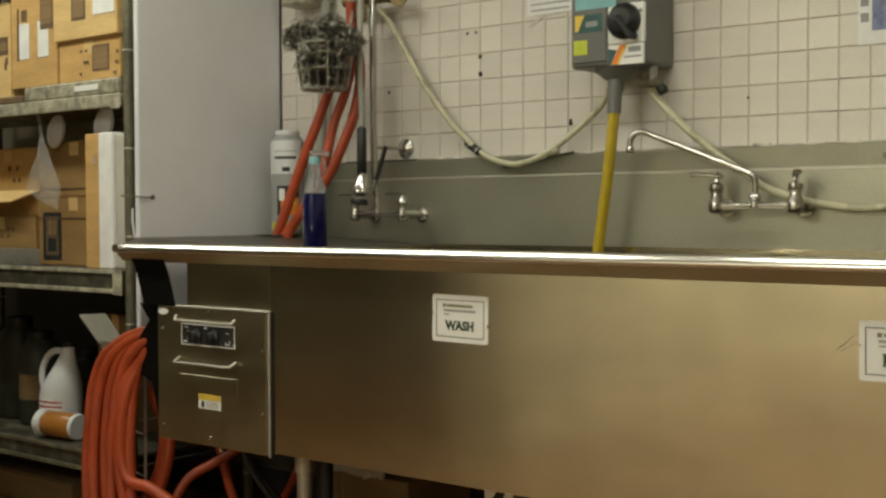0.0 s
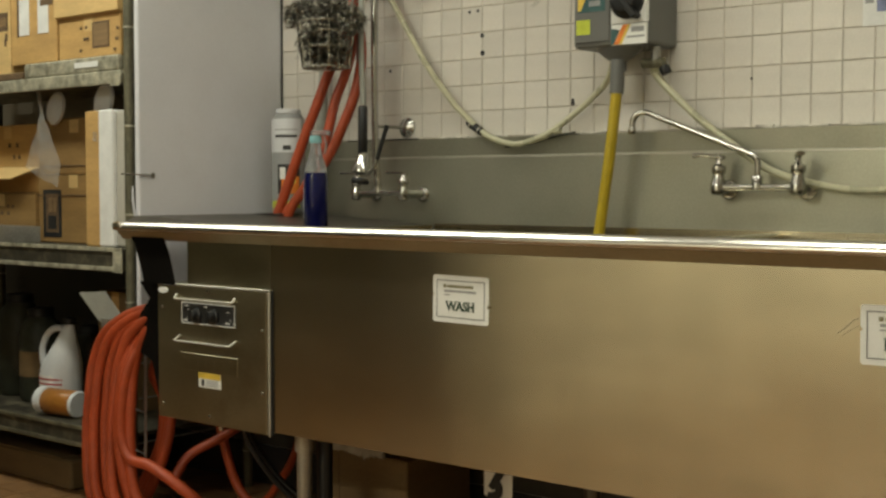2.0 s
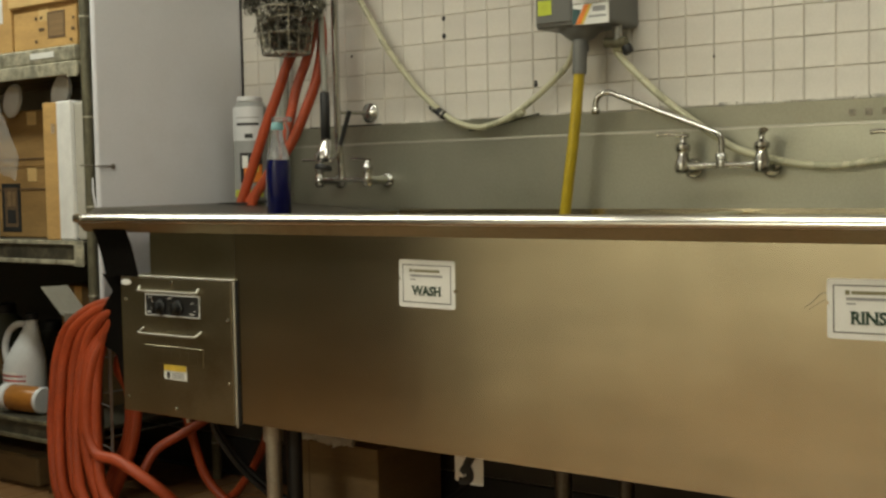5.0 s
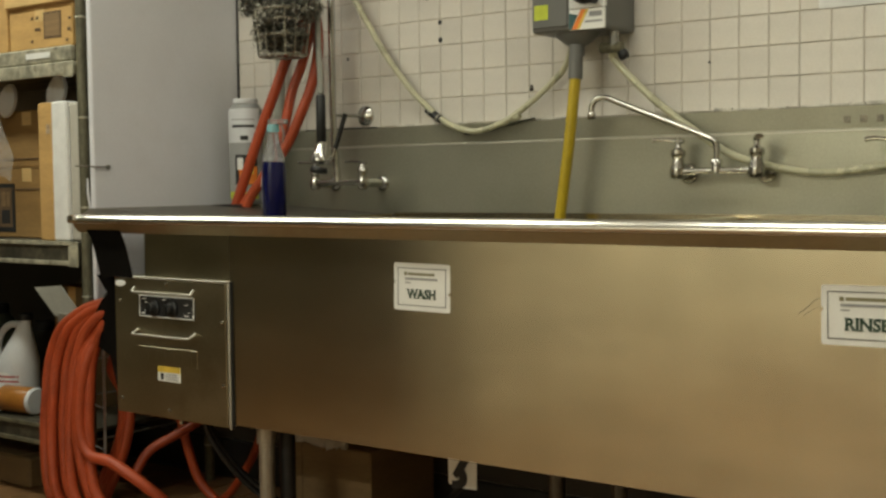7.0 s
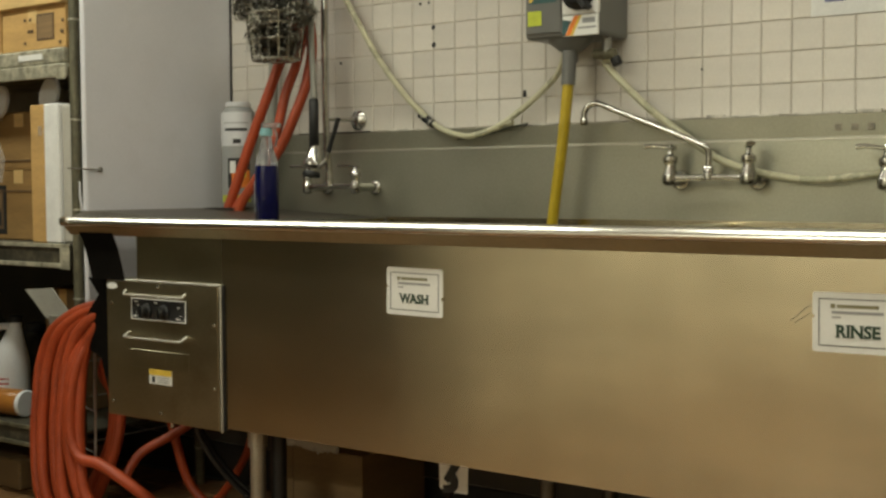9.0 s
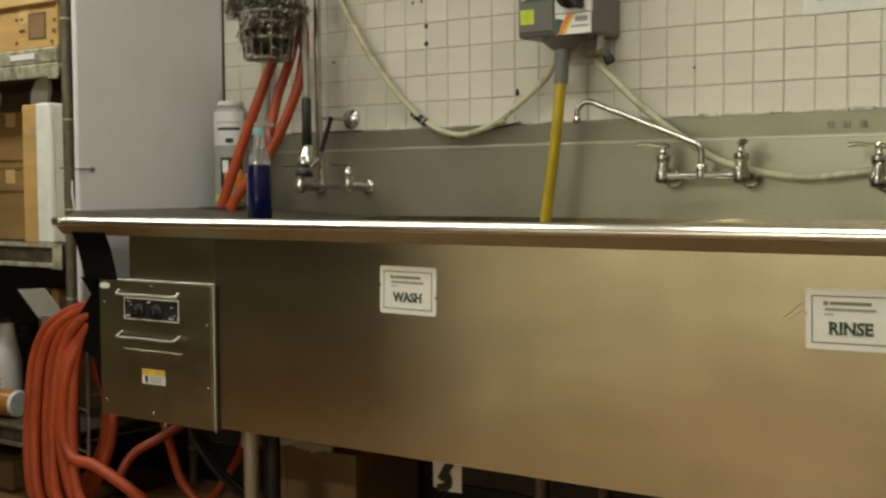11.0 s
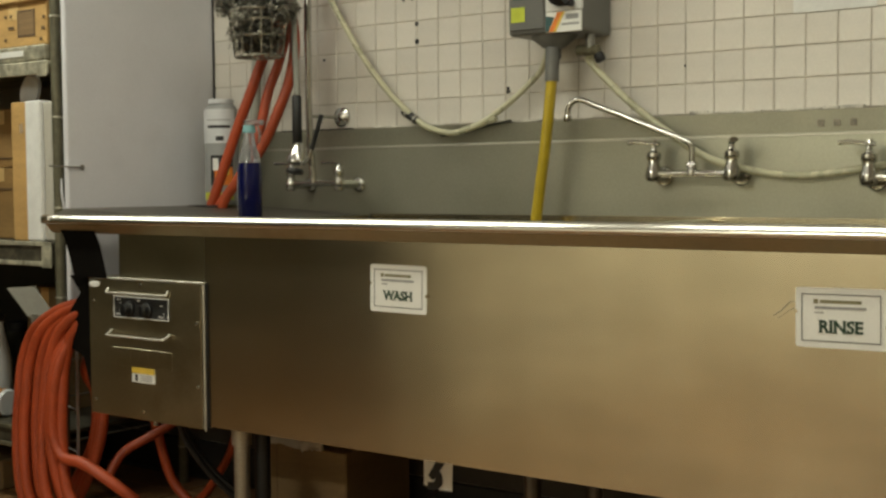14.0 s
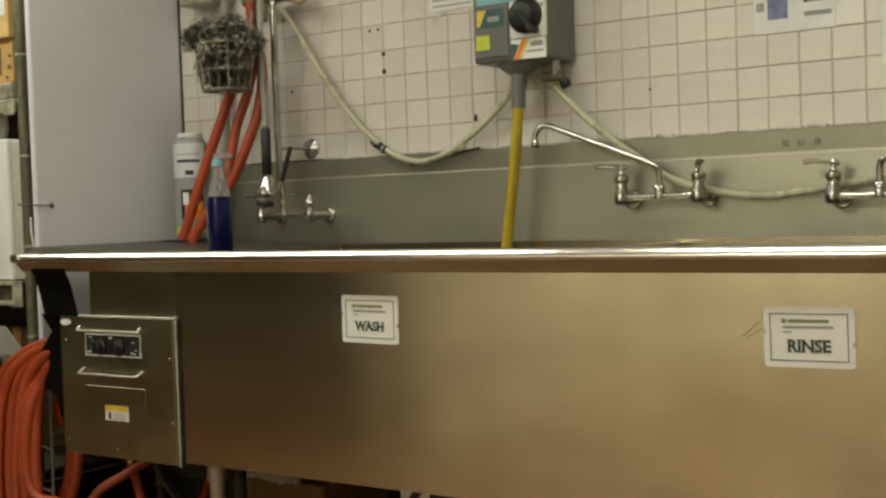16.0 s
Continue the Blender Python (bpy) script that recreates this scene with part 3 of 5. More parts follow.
# ---- signs on the apron ----
def rounded_card(w, h, r, d):
    """A thin card with rounded corners, facing -y."""
    pts = []
    for sx, sz, a0 in ((1, 1, 0), (-1, 1, 90), (-1, -1, 180), (1, -1, 270)):
        for k in range(5):
            a = radians(a0 + 22.5 * k)
            pts.append((sx * (w / 2 - r) + r * math.cos(a), 0, sz * (h / 2 - r) + r * math.sin(a)))
    return slab(pts, d, (0, -1, 0))


def apron_sign(cx, cz, w, h, word, tilt, label):
    m = pose(cx, -0.7165, cz, 0, tilt, 0)
    s = tagged(part("sink_sign", rounded_card(w, h, 0.006, 0.0012), LABEL), label, "sign", "compartment signs")
    s.matrix_world = m
    b = w / 2 - 0.011, h / 2 - 0.011
    for x0, x1, z0, z1 in ((-b[0], b[0], b[1] - 0.0016, b[1]), (-b[0], b[0], -b[1], -b[1] + 0.0016), (-b[0], -b[0] + 0.0016, -b[1], b[1]), (b[0] - 0.0016, b[0], -b[1], b[1])):
        part("border_line", box(x0, x1, -0.0018, -0.0013, z0, z1), INK, s)
    part("emblem", box(-0.048, -0.040, -0.0018, -0.0013, 0.025, 0.033), INK_GOLD, s)
    part("text_bar", box(-0.037, 0.036, -0.0018, -0.0013, 0.026, 0.032), INK_GOLD, s)
    part("text_bar", box(-0.046, 0.044, -0.0018, -0.0013, 0.0155, 0.0205), INK_GREY, s)
    part("text_bar", box(-0.046, -0.03, -0.0018, -0.0013, 0.008, 0.0105), INK_GREY, s)
    part("word", lettering(word, {"WASH": 0.0275}.get(word, 0.030), pose(0, -0.0018, -0.0165)), INK_GREEN, s, "dark green capital letters")
    for i, (x, z) in enumerate(((-w / 2, 0.01), (w / 2, -0.012))):
        part("torn_notch", lathe([(0.004, 0), (0.004, 0.0006)], (x, -0.0011, z), (0, -1, 0), 7), STEEL, s)
    return s


apron_sign(0.164, 0.7625, 0.157, 0.107, "WASH", 0.6, "white sticker lettered for washing, worn, on the sink apron")
apron_sign(1.1415, 0.7535, 0.161, 0.107, "RINSE", -0.6, "white sticker lettered for rinsing, scratched, on the sink apron")
scr = thing("scratch_mark", "fine brown scratch across the sink apron beside a sign", "scratch", at=(1.04, -0.7163, 0.76))
child("line", tube([(1.020, -0.7163, 0.752), (1.036, -0.7163, 0.764), (1.05, -0.7163, 0.778), (1.068, -0.7163, 0.781)], 0.0008, 5, 4), RESIDUE, scr)
child("line", tube([(1.028, -0.7163, 0.748), (1.045, -0.7163, 0.760), (1.058, -0.7163, 0.768)], 0.0006, 5, 4), RESIDUE, scr)
tag = thing("hanging_tag", "small white tag with a dark brushed mark hanging below the sink", "tag", at=(0.115, -0.5, 0.33))
child("card", slab([(0.072, -0.5, 0.384), (0.158, -0.5, 0.384), (0.156, -0.5, 0.257), (0.12, -0.5, 0.256), (0.073, -0.5, 0.262)], 0.0015, (0, 1, 0)), LABEL, tag)
child("dark_mark", tube([(0.126, -0.502, 0.330), (0.112, -0.502, 0.308), (0.094, -0.502, 0.282)], lambda t: 0.0014 - 0.0004 * t, 8, 4, flat=9.0), INK, tag)
child("dark_mark", tube([(0.104, -0.5025, 0.300), (0.117, -0.5025, 0.288), (0.117, -0.5025, 0.272), (0.104, -0.5025, 0.264), (0.086, -0.5025, 0.262)], lambda t: 0.0015 - 0.0005 * t, 8, 4, flat=9.0), INK, tag)
child("hanging_wire", tube([(0.115, -0.4985, 0.375), (0.115, -0.4985, 0.3852)], 0.002, 6, 1), DULL_METAL, tag)


# ---- wall faucets ----
def wall_faucet(cx, cz, y, spout, label, lever_turns):
    f = thing("wall_faucet", label, "faucet", "wall faucets", at=(cx, y, cz))
    child("bridge", tube([(cx - 0.101, y, cz), (cx - 0.06, y, cz - 0.001), (cx, y, cz), (cx + 0.06, y, cz - 0.001), (cx + 0.101, y, cz)],
                         lambda t: 0.0085 + 0.004 * abs(2 * t - 1) ** 3, 12, 6), CHROME, f, smooth=True)
    for s, turn in zip((-1, 1), lever_turns):
        x = cx + s * 0.1015
        v = child("valve", lathe([(0.012, -0.020), (0.019, -0.016), (0.021, -0.004), (0.0195, 0.008), (0.0145, 0.022), (0.0135, 0.032), (0.0175, 0.036), (0.0185, 0.044),
                                  (0.0175, 0.052), (0.010, 0.056), (0.007, 0.062), (0.007, 0.07)], (x, y, cz), (0, 0, 1), 18), CHROME, f, smooth=True)
        child("shank", tube([(x, y + 0.005, cz - 0.006), (x, -0.022, cz - 0.006)], 0.013, 12, 1), CHROME, v, smooth=True)
        child("flange", lathe([(0.026, 0), (0.025, 0.005), (0.016, 0.011)], (x, -0.0215, cz - 0.006), (0, -1, 0), 18), CHROME, v, smooth=True)
        a = radians(turn)
        d = Vector((math.cos(a), math.sin(a), 0))
        c = Vector((x, y, cz + 0.074))
        lv = child("lever", tube([c - d * 0.014, c, c + d * 0.02 + Vector((0, 0, 0.003)), c + d * 0.045 + Vector((0, 0, 0.006)), c + d * 0.066 + Vector((0, 0, 0.004))],
                                 lambda t: 0.0095 if t < 0.3 else 0.0065 + 0.004 * t, 10, 5, flat=0.62), CHROME, v, "lever handle", True)
        child("screw_cap", lathe([(0.007, 0), (0.006, 0.006), (0.002, 0.008)], (x, y, cz + 0.077), (0, 0, 1), 10), CHROME, v)
    hub = child("spout_hub", lathe([(0.013, -0.006), (0.014, 0.004), (0.012, 0.012), (0.0145, 0.014), (0.0145, 0.026), (0.010, 0.03)], (cx, y, cz), (0, 0, 1), 16), CHROME, f, smooth=True)
    sp = child("spout", tube(spout, 0.0078, 12, 8), CHROME, f, "long bent spout", True)
    child("aerator", lathe([(0.0085, 0), (0.0105, 0.003), (0.0105, 0.014), (0.0085, 0.018)], Vector(spout[-1]) - Vector((0, 0, 0.012)), (0, 0, 1), 14), CHROME, sp, smooth=True)
    return f


wall_faucet(0.588, 1.017, -0.085, [(0.588, -0.085, 1.035), (0.588, -0.085, 1.075), (0.580, -0.087, 1.092), (0.565, -0.088, 1.1), (0.45, -0.10, 1.147), (0.335, -0.112, 1.193), (0.30, -0.115, 1.207), (0.277, -0.118, 1.204), (0.264, -0.12, 1.188), (0.262, -0.12, 1.165)],
            "chrome wall-mounted bridge faucet with long swing spout over the wash sink", (186, 296))
wall_faucet(1.113, 1.004, -0.085, [(1.113, -0.085, 1.02), (1.113, -0.085, 1.062), (1.120, -0.087, 1.08), (1.14, -0.092, 1.088), (1.24, -0.13, 1.135), (1.34, -0.17, 1.18), (1.37, -0.182, 1.19), (1.392, -0.19, 1.182), (1.40, -0.193, 1.15)],
            "chrome wall-mounted bridge faucet with spout turned aside over the rinse sink", (190, 296))

# ---- sprayer faucet ----
sx, sy = -0.605, -0.115
spr = thing("sprayer_faucet", "chrome pre-rinse faucet with tall riser and black spray grip", "faucet", at=(sx, sy, 1.0))
child("bridge", tube([(sx - 0.1, sy, 1.0), (sx, sy, 1.0), (sx + 0.09, sy, 1.0)], 0.009, 12, 3), CHROME, spr, smooth=True)
for s in (-1, 1):
    x = sx + s * 0.095
    v = child("valve", lathe([(0.010, -0.022), (0.016, -0.016), (0.017, 0.004), (0.012, 0.016), (0.012, 0.024), (0.0155, 0.028), (0.0155, 0.04), (0.009, 0.046), (0.007, 0.055)], (x, sy, 1.0), (0, 0, 1), 16), CHROME, spr, smooth=True)
    child("shank", tube([(x, sy, 0.997), (x, -0.022, 0.997)], 0.013, 12, 1), CHROME, v, smooth=True)
    child("flange", lathe([(0.024, 0), (0.023, 0.005), (0.015, 0.011)], (x, -0.0215, 0.997), (0, -1, 0), 16), CHROME, v, smooth=True)
    child("lever", tube([(x + 0.012, sy, 1.056), (x - 0.02, sy - 0.004, 1.061), (x - 0.058, sy - 0.01, 1.062)], lambda t: 0.005 + 0.003 * t, 8, 4, flat=0.6), CHROME, v, smooth=True)
child("riser", tube([(sx - 0.004, sy, 1.0), (sx - 0.02, sy, 1.22), (sx - 0.018, sy, 1.9)], 0.011, 12, 3), CHROME, spr, "tall chrome riser pipe", True)
child("wall_arm", tube([(sx - 0.02, sy, 1.202), (-0.589, -0.004, 1.202)], 0.0055, 10, 1), CHROME, spr, smooth=True)
child("wall_flange", lathe([(0.031, 0), (0.030, 0.006), (0.018, 0.013), (0.008, 0.018)], (-0.589, -0.001, 1.202), (0, -1, 0), 20), CHROME, spr, smooth=True)
child("spray_hose", tube([(sx - 0.02, sy - 0.04, 1.9), (-0.625, sy - 0.06, 1.5), (-0.609, sy - 0.07, 1.262)], 0.009, 10, 8), PVC, spr, "grey flexible spray hose", True)
child("grip", lathe([(0.011, 0), (0.0145, 0.004), (0.0145, 0.142), (0.011, 0.147)], (-0.610, sy - 0.07, 1.112), (0, 0, 1), 14), BLACK_RUBBER, spr, "black rubber grip", True)
hd = child("spray_head", lathe([(0.012, 0), (0.028, 0.004), (0.030, 0.014), (0.021, 0.034), (0.019, 0.055), (0.012, 0.066)], (-0.605, sy - 0.085, 1.055), (0.05, 0.2, 1), 16), CHROME, spr, smooth=True)
child("spray_face", lathe([(0.025, 0), (0.027, 0.006), (0.024, 0.014)], (-0.603, sy - 0.092, 1.030), (0.05, 0.2, 1), 16), BLACK_RUBBER, spr, smooth=True)
child("squeeze_lever", tube([(-0.575, sy - 0.09, 1.055), (-0.548, sy - 0.09, 1.075), (-0.538, sy - 0.088, 1.1)], 0.006, 8, 3), CHROME, spr, smooth=True)
child("lever_grip", tube([(-0.538, sy - 0.088, 1.1), (-0.502, sy - 0.084, 1.198)], 0.0068, 8, 1), BLACK_RUBBER, spr, smooth=True)

# ---- chemical dispenser ----
dx0, dx1, dy, dz = 0.107, 0.327, -0.162, 1.377
disp = thing("chemical_dispenser", "grey plastic chemical dispenser with dial and stickers on the tiled wall", "dispenser", at=(0.22, 0, dz))
child("housing", box(dx0, dx1, dy, 0.0, dz, 1.64, 0.012, 3), GREY_PLASTIC, disp)
child("front_step", box(dx0 + 0.006, 0.219, dy - 0.004, dy + 0.01, dz + 0.012, 1.62, 0.003), GREY_PLASTIC, disp)
child("front_plate", box(0.222, dx1 - 0.001, dy - 0.003, dy + 0.01, 1.431, 1.532, 0.002), LABEL, disp, "pale dial plate")
kn = child("dial", lathe([(0.046, 0), (0.046, 0.010), (0.040, 0.014), (0.034, 0.030), (0.028, 0.033)], (0.272, dy - 0.003, 1.487), (0, -1, 0), 24), BLACK_PLASTIC, disp, "large black dial", True)
child("pointer", box(-0.008, 0.008, -0.04, -0.006, -0.06, 0.01, 0.003, m=pose(0.272, dy - 0.003, 1.487, 0, -38, 0)), BLACK_PLASTIC, kn)
child("plate_mark", box(0.313, 0.322, dy - 0.0042, dy - 0.003, 1.505, 1.515), INK_GREY, disp)
ol = child("hazard_label", box(0.224, dx1 - 0.002, dy - 0.003, dy + 0.004, 1.378, 1.429, 0.0), LABEL, disp, "white sticker with an orange slash")
yb = dy - 0.0034
child("orange_slash", slab([(0.232, yb, 1.379), (0.246, yb, 1.379), (0.272, yb, 1.428), (0.258, yb, 1.428)], 0.0005, (0, -1, 0)), ORANGE_PRINT, ol)
child("yellow_slash", slab([(0.2465, yb, 1.379), (0.254, yb, 1.379), (0.280, yb, 1.428), (0.2725, yb, 1.428)], 0.0005, (0, -1, 0)), YELLOW_PRINT, ol)
child("dark_corner", slab([(0.2245, yb, 1.379), (0.231, yb, 1.379), (0.249, yb, 1.415), (0.2245, yb, 1.420)], 0.0005, (0, -1, 0)), TEAL_PRINT, ol)
child("text_bar", box(0.282, 0.318, yb - 0.0004, yb, 1.408, 1.421), INK_GREY, ol)
child("text_bar", box(0.270, 0.32, yb - 0.0004, yb, 1.394, 1.399), INK_GREY, ol)
ys = dy - 0.0045
lg = child("brand_sticker", box(0.125, 0.206, ys - 0.0006, ys, 1.468, 1.514), TEAL_PRINT, disp, "dark teal maker's sticker")
child("yellow_corner", slab([(0.1255, ys - 0.0008, 1.472), (0.134, ys - 0.0008, 1.472), (0.154, ys - 0.0008, 1.5135), (0.1255, ys - 0.0008, 1.5135)], 0.0004, (0, -1, 0)), YELLOW_PRINT, lg)
child("bar", box(0.158, 0.192, ys - 0.0012, ys - 0.0008, 1.482, 1.496), INK_GREY, lg)
child("lime_sticker", box(0.121, 0.162, ys - 0.0006, ys, 1.411, 1.449), LIME_PRINT, disp, "lime-yellow sticker")
child("top_sticker", box(0.126, 0.248, ys - 0.0006, ys, 1.527, 1.60), TEAL_PLASTIC, disp, "faded teal sticker")
fn = child("funnel", lathe([(0.0186, -0.06), (0.0186, -0.036), (0.034, -0.029), (0.062, -0.008), (0.067, 0.001)], (0.219, -0.112, dz), (0, 0, 1), 20, squash=(1, 0.62)), GREY_PLASTIC, disp, smooth=True)
child("nozzle", tube([(0.221, -0.125, 1.345), (0.2195, -0.128, 1.258)], 0.0185, 14, 1), GREY_PLASTIC, disp, smooth=True)
child("inlet_valve", tube([(0.31, -0.09, 1.376), (0.312, -0.09, 1.33)], 0.013, 10, 1), DULL_METAL, disp, smooth=True)
child("valve_body", tube([(0.275, -0.09, 1.336), (0.335, -0.09, 1.334)], 0.014, 10, 1), POST_METAL, disp, smooth=True)
child("hose_clamp", lathe([(0.013, 0), (0.014, 0.006), (0.014, 0.018), (0.012, 0.022)], (0.332, -0.088, 1.325), (0.4, 0.1, -0.8), 12), BLACK_RUBBER, disp, smooth=True)
yt = thing("yellow_hose", "stained yellow drain hose running from the dispenser into the sink", "hose", at=(0.22, -0.128, 1.28))
child("tube", tube([(0.2205, -0.128, 1.275), (0.214, -0.130, 1.2), (0.203, -0.134, 1.09), (0.190, -0.135, 1.0), (0.176, -0.136, 0.90), (0.163, -0.14, 0.80), (0.155, -0.15, 0.6)], 0.0160, 14, 6, flat=0.9), HOSE_YELLOW, yt, smooth=True)

# ---- clear hoses ----
ch = thing("supply_hose", "milky clear vinyl hose drooping along the tiled wall", "hose", at=(-0.66, -0.03, 1.6))
child("upper_length", tube([(-0.69, -0.065, 1.665), (-0.645, -0.06, 1.627), (-0.607, -0.052, 1.579), (-0.544, -0.048, 1.481), (-0.470, -0.045, 1.371), (-0.380, -0.042, 1.266), (-0.335, -0.036, 1.223), (-0.31, -0.03, 1.20)], 0.0088, 10, 8), HOSE_CLEAR, ch, smooth=True)
child("splice", tube([(-0.335, -0.027, 1.209), (-0.30, -0.028, 1.187), (-0.285, -0.029, 1.178)], 0.0115, 12, 3), BLACK_RUBBER, ch, "black hose splice", True)
for q in ((-0.325, 1.203), (-0.297, 1.185)):
    child("clamp", lathe([(0.0135, 0), (0.0135, 0.006)], (q[0], -0.028, q[1]), (0.8, 0, -0.55), 12), DULL_METAL, ch)
child("lower_length", tube([(-0.29, -0.029, 1.184), (-0.25, -0.032, 1.162), (-0.20, -0.034, 1.146), (-0.144, -0.035, 1.141), (-0.057, -0.035, 1.165), (0.027, -0.035, 1.213), (0.09, -0.036, 1.259), (0.142, -0.045, 1.302), (0.18, -0.06, 1.376)], 0.0085, 10, 8), HOSE_CLEAR, ch, smooth=True)
for q in ((-0.07, 1.158), (-0.03, 1.171)):
    child("water_spot", lathe([(0.009, 0), (0.0092, 0.01), (0.009, 0.02)], (q[0], -0.033, q[1]), (0.9, 0, 0.35), 10), HOSE_CLEAR, ch)
rh = thing("outlet_hose", "milky clear vinyl hose hanging behind the wall faucets", "hose", at=(0.34, -0.08, 1.31))
child("tube", tube([(0.334, -0.087, 1.322), (0.301, -0.075, 1.311), (0.394, -0.06, 1.212), (0.463, -0.045, 1.153), (0.54, -0.045, 1.099), (0.598, -0.045, 1.062), (0.662, -0.045, 1.038), (0.743, -0.045, 1.019), (0.83, -0.045, 1.009), (0.921, -0.045, 1.015), (1.1, -0.04, 1.04), (1.25, -0.04, 1.06), (1.6, -0.04, 1.05), (2.2, -0.04, 1.03)], 0.0095, 10, 8), HOSE_CLEAR, rh, smooth=True)
# Thin dark tube laid where the clear hose throws its shadow.
dl = thing("dark_line", "thin dark line standing for the clear hose's shadow on the splash", "cord", at=(-0.2, -0.03, 1.14))
child("cord", tube([(-0.20, -0.03, 1.133), (-0.13, -0.03, 1.137), (-0.05, -0.026, 1.155), (0.03, -0.022, 1.170)], 0.0028, 6, 6), SHADED_STUFF, dl, smooth=True)

# ---- pipes, valves, basket and hoses in the corner ----
pp = thing("wall_pipe", "grey painted vertical pipe in the corner behind the hoses", "pipe", at=(-0.9, -0.07, 1.3))
child("run", tube([(-0.885, -0.045, 1.95), (-0.893, -0.045, 1.6), (-0.918, -0.045, 1.15), (-0.935, -0.045, 0.901)], 0.0165, 12, 4), PVC, pp, smooth=True)
child("clip", box(-0.918, -0.868, -0.065, -0.0005, 1.63, 1.645, 0.002), DULL_METAL, pp)
wb = thing("valve_box", "grimy metal valve box on the wall near the corner", "valve box", at=(-1.0, -0.05, 1.7))
child("body", box(-1.04, -0.885, -0.10, -0.0005, 1.676, 1.86, 0.006), SHELF_METAL, wb)
hb = thing("hose_bib", "tarnished brass wall tap with a round handle", "tap", at=(-0.62, -0.05, 1.66))
child("body", tube([(-0.78, -0.07, 1.665), (-0.62, -0.07, 1.663), (-0.56, -0.07, 1.663)], 0.018, 12, 3), BRASS, hb, smooth=True)
child("outlet", tube([(-0.705, -0.07, 1.665), (-0.69, -0.06, 1.64)], 0.013, 10, 1), BRASS, hb, smooth=True)
child("wheel", lathe([(0.012, 0), (0.028, 0.003), (0.028, 0.010), (0.01, 0.014)], (-0.545, -0.085, 1.652), (0.4, -1, 0), 16), BRASS, hb, smooth=True)
child("wall_shank", tube([(-0.62, -0.07, 1.663), (-0.62, 0.0, 1.663)], 0.014, 10, 1), BRASS, hb, smooth=True)
child("brass_nut", lathe([(0.014, 0), (0.017, 0.004), (0.017, 0.05), (0.012, 0.055)], (-0.666, -0.12, 1.585), (0, 0, 1), 6), BRASS, hb)

bk = thing("wire_basket", "black wire basket full of steel wool scourers hanging on the wall", "basket", at=(-0.695, -0.25, 1.37))
bc = Vector((-0.697, -0.25, 0))
for z, r in ((1.372, 0.075), (1.43, 0.083), (1.475, 0.090), (1.505, 0.094)):
    pts = [(bc.x + r * math.cos(a), bc.y + r * 0.85 * math.sin(a), z) for a in [2 * math.pi * k / 20 for k in range(21)]]
    child("hoop", tube(pts, 0.0032, 6, 1), BASKET_WIRE, bk, smooth=True)
for k in range(16):
    a = 2 * math.pi * k / 16
    child("upright_wire", tube([(bc.x + 0.094 * math.cos(a), bc.y + 0.08 * math.sin(a), 1.505), (bc.x + 0.075 * math.cos(a), bc.y + 0.064 * math.sin(a), 1.371), (bc.x, bc.y, 1.369)], 0.0022, 5, 1), BASKET_WIRE, bk)
child("hanger", tube([(-0.697, -0.16, 1.505), (-0.697, -0.13, 1.60), (-0.72, -0.1, 1.75), (-0.74, -0.08, 1.95)], 0.004, 6, 4), DULL_METAL, bk, smooth=True)
rng = random.Random(5)


def scourer(c, r, n):
    """A tangle of flat metal curls."""
    b = bmesh.new()
    for i in range(n):
        d = Vector((rng.gauss(0, 1), rng.gauss(0, 1), rng.gauss(0, 1))).normalized()
        o = c + d * r * rng.uniform(0.55, 1.0)
        ax = Vector((rng.gauss(0, 1), rng.gauss(0, 1), rng.gauss(0, 1))).normalized()
        u = ax.orthogonal().normalized()
        w = ax.cross(u)
        q = rng.uniform(0.007, 0.014)
        vs = []
        for k in range(9):
            a = k * 0.8
            p = o + (u * math.cos(a) + w * math.sin(a)) * q + ax * (k * 0.0016)
            vs.append((b.verts.new(p - ax * 0.0013), b.verts.new(p + ax * 0.0013)))
        for (p0, p1), (p2, p3) in zip(vs, vs[1:]):
            b.faces.new((p0, p1, p3, p2))
    return b


for c, r in (((-0.76, -0.27, 1.535), 0.05), ((-0.66, -0.26, 1.53), 0.055), ((-0.60, -0.25, 1.505), 0.042), ((-0.71, -0.21, 1.55), 0.045), ((-0.81, -0.27, 1.53), 0.03),
             ((-0.73, -0.27, 1.43), 0.046), ((-0.66, -0.26, 1.43), 0.046), ((-0.70, -0.23, 1.42), 0.046), ((-0.69, -0.30, 1.47), 0.04)):
    sw = tagged(part("steel_wool_scourer", scourer(Vector(c), r, int(5200 * r)), SPONGE), "tangled grey steel wool scourer lying in the wire basket", "scourer", "scourers in the basket")

oh = thing("orange_hose", "orange-red rubber hose hanging in strands down to the drainboard", "hose", at=(-0.7, -0.15, 1.6))
child("strand", tube([(-0.704, -0.13, 1.545), (-0.725, -0.135, 1.479), (-0.745, -0.15, 1.424), (-0.766, -0.165, 1.371), (-0.797, -0.185, 1.275), (-0.838, -0.2, 1.173), (-0.883, -0.215, 1.052), (-0.926, -0.23, 0.934), (-0.956, -0.24, 0.84)], 0.0158, 14, 8), HOSE_RED, oh, smooth=True)
child("strand", tube([(-0.686, -0.12, 1.544), (-0.699, -0.125, 1.469), (-0.718, -0.14, 1.372), (-0.747, -0.16, 1.278), (-0.759, -0.18, 1.185), (-0.785, -0.205, 1.085), (-0.836, -0.22, 0.996), (-0.897, -0.225, 0.934), (-0.927, -0.235, 0.84)], 0.015, 14, 8), HOSE_RED, oh, smooth=True)
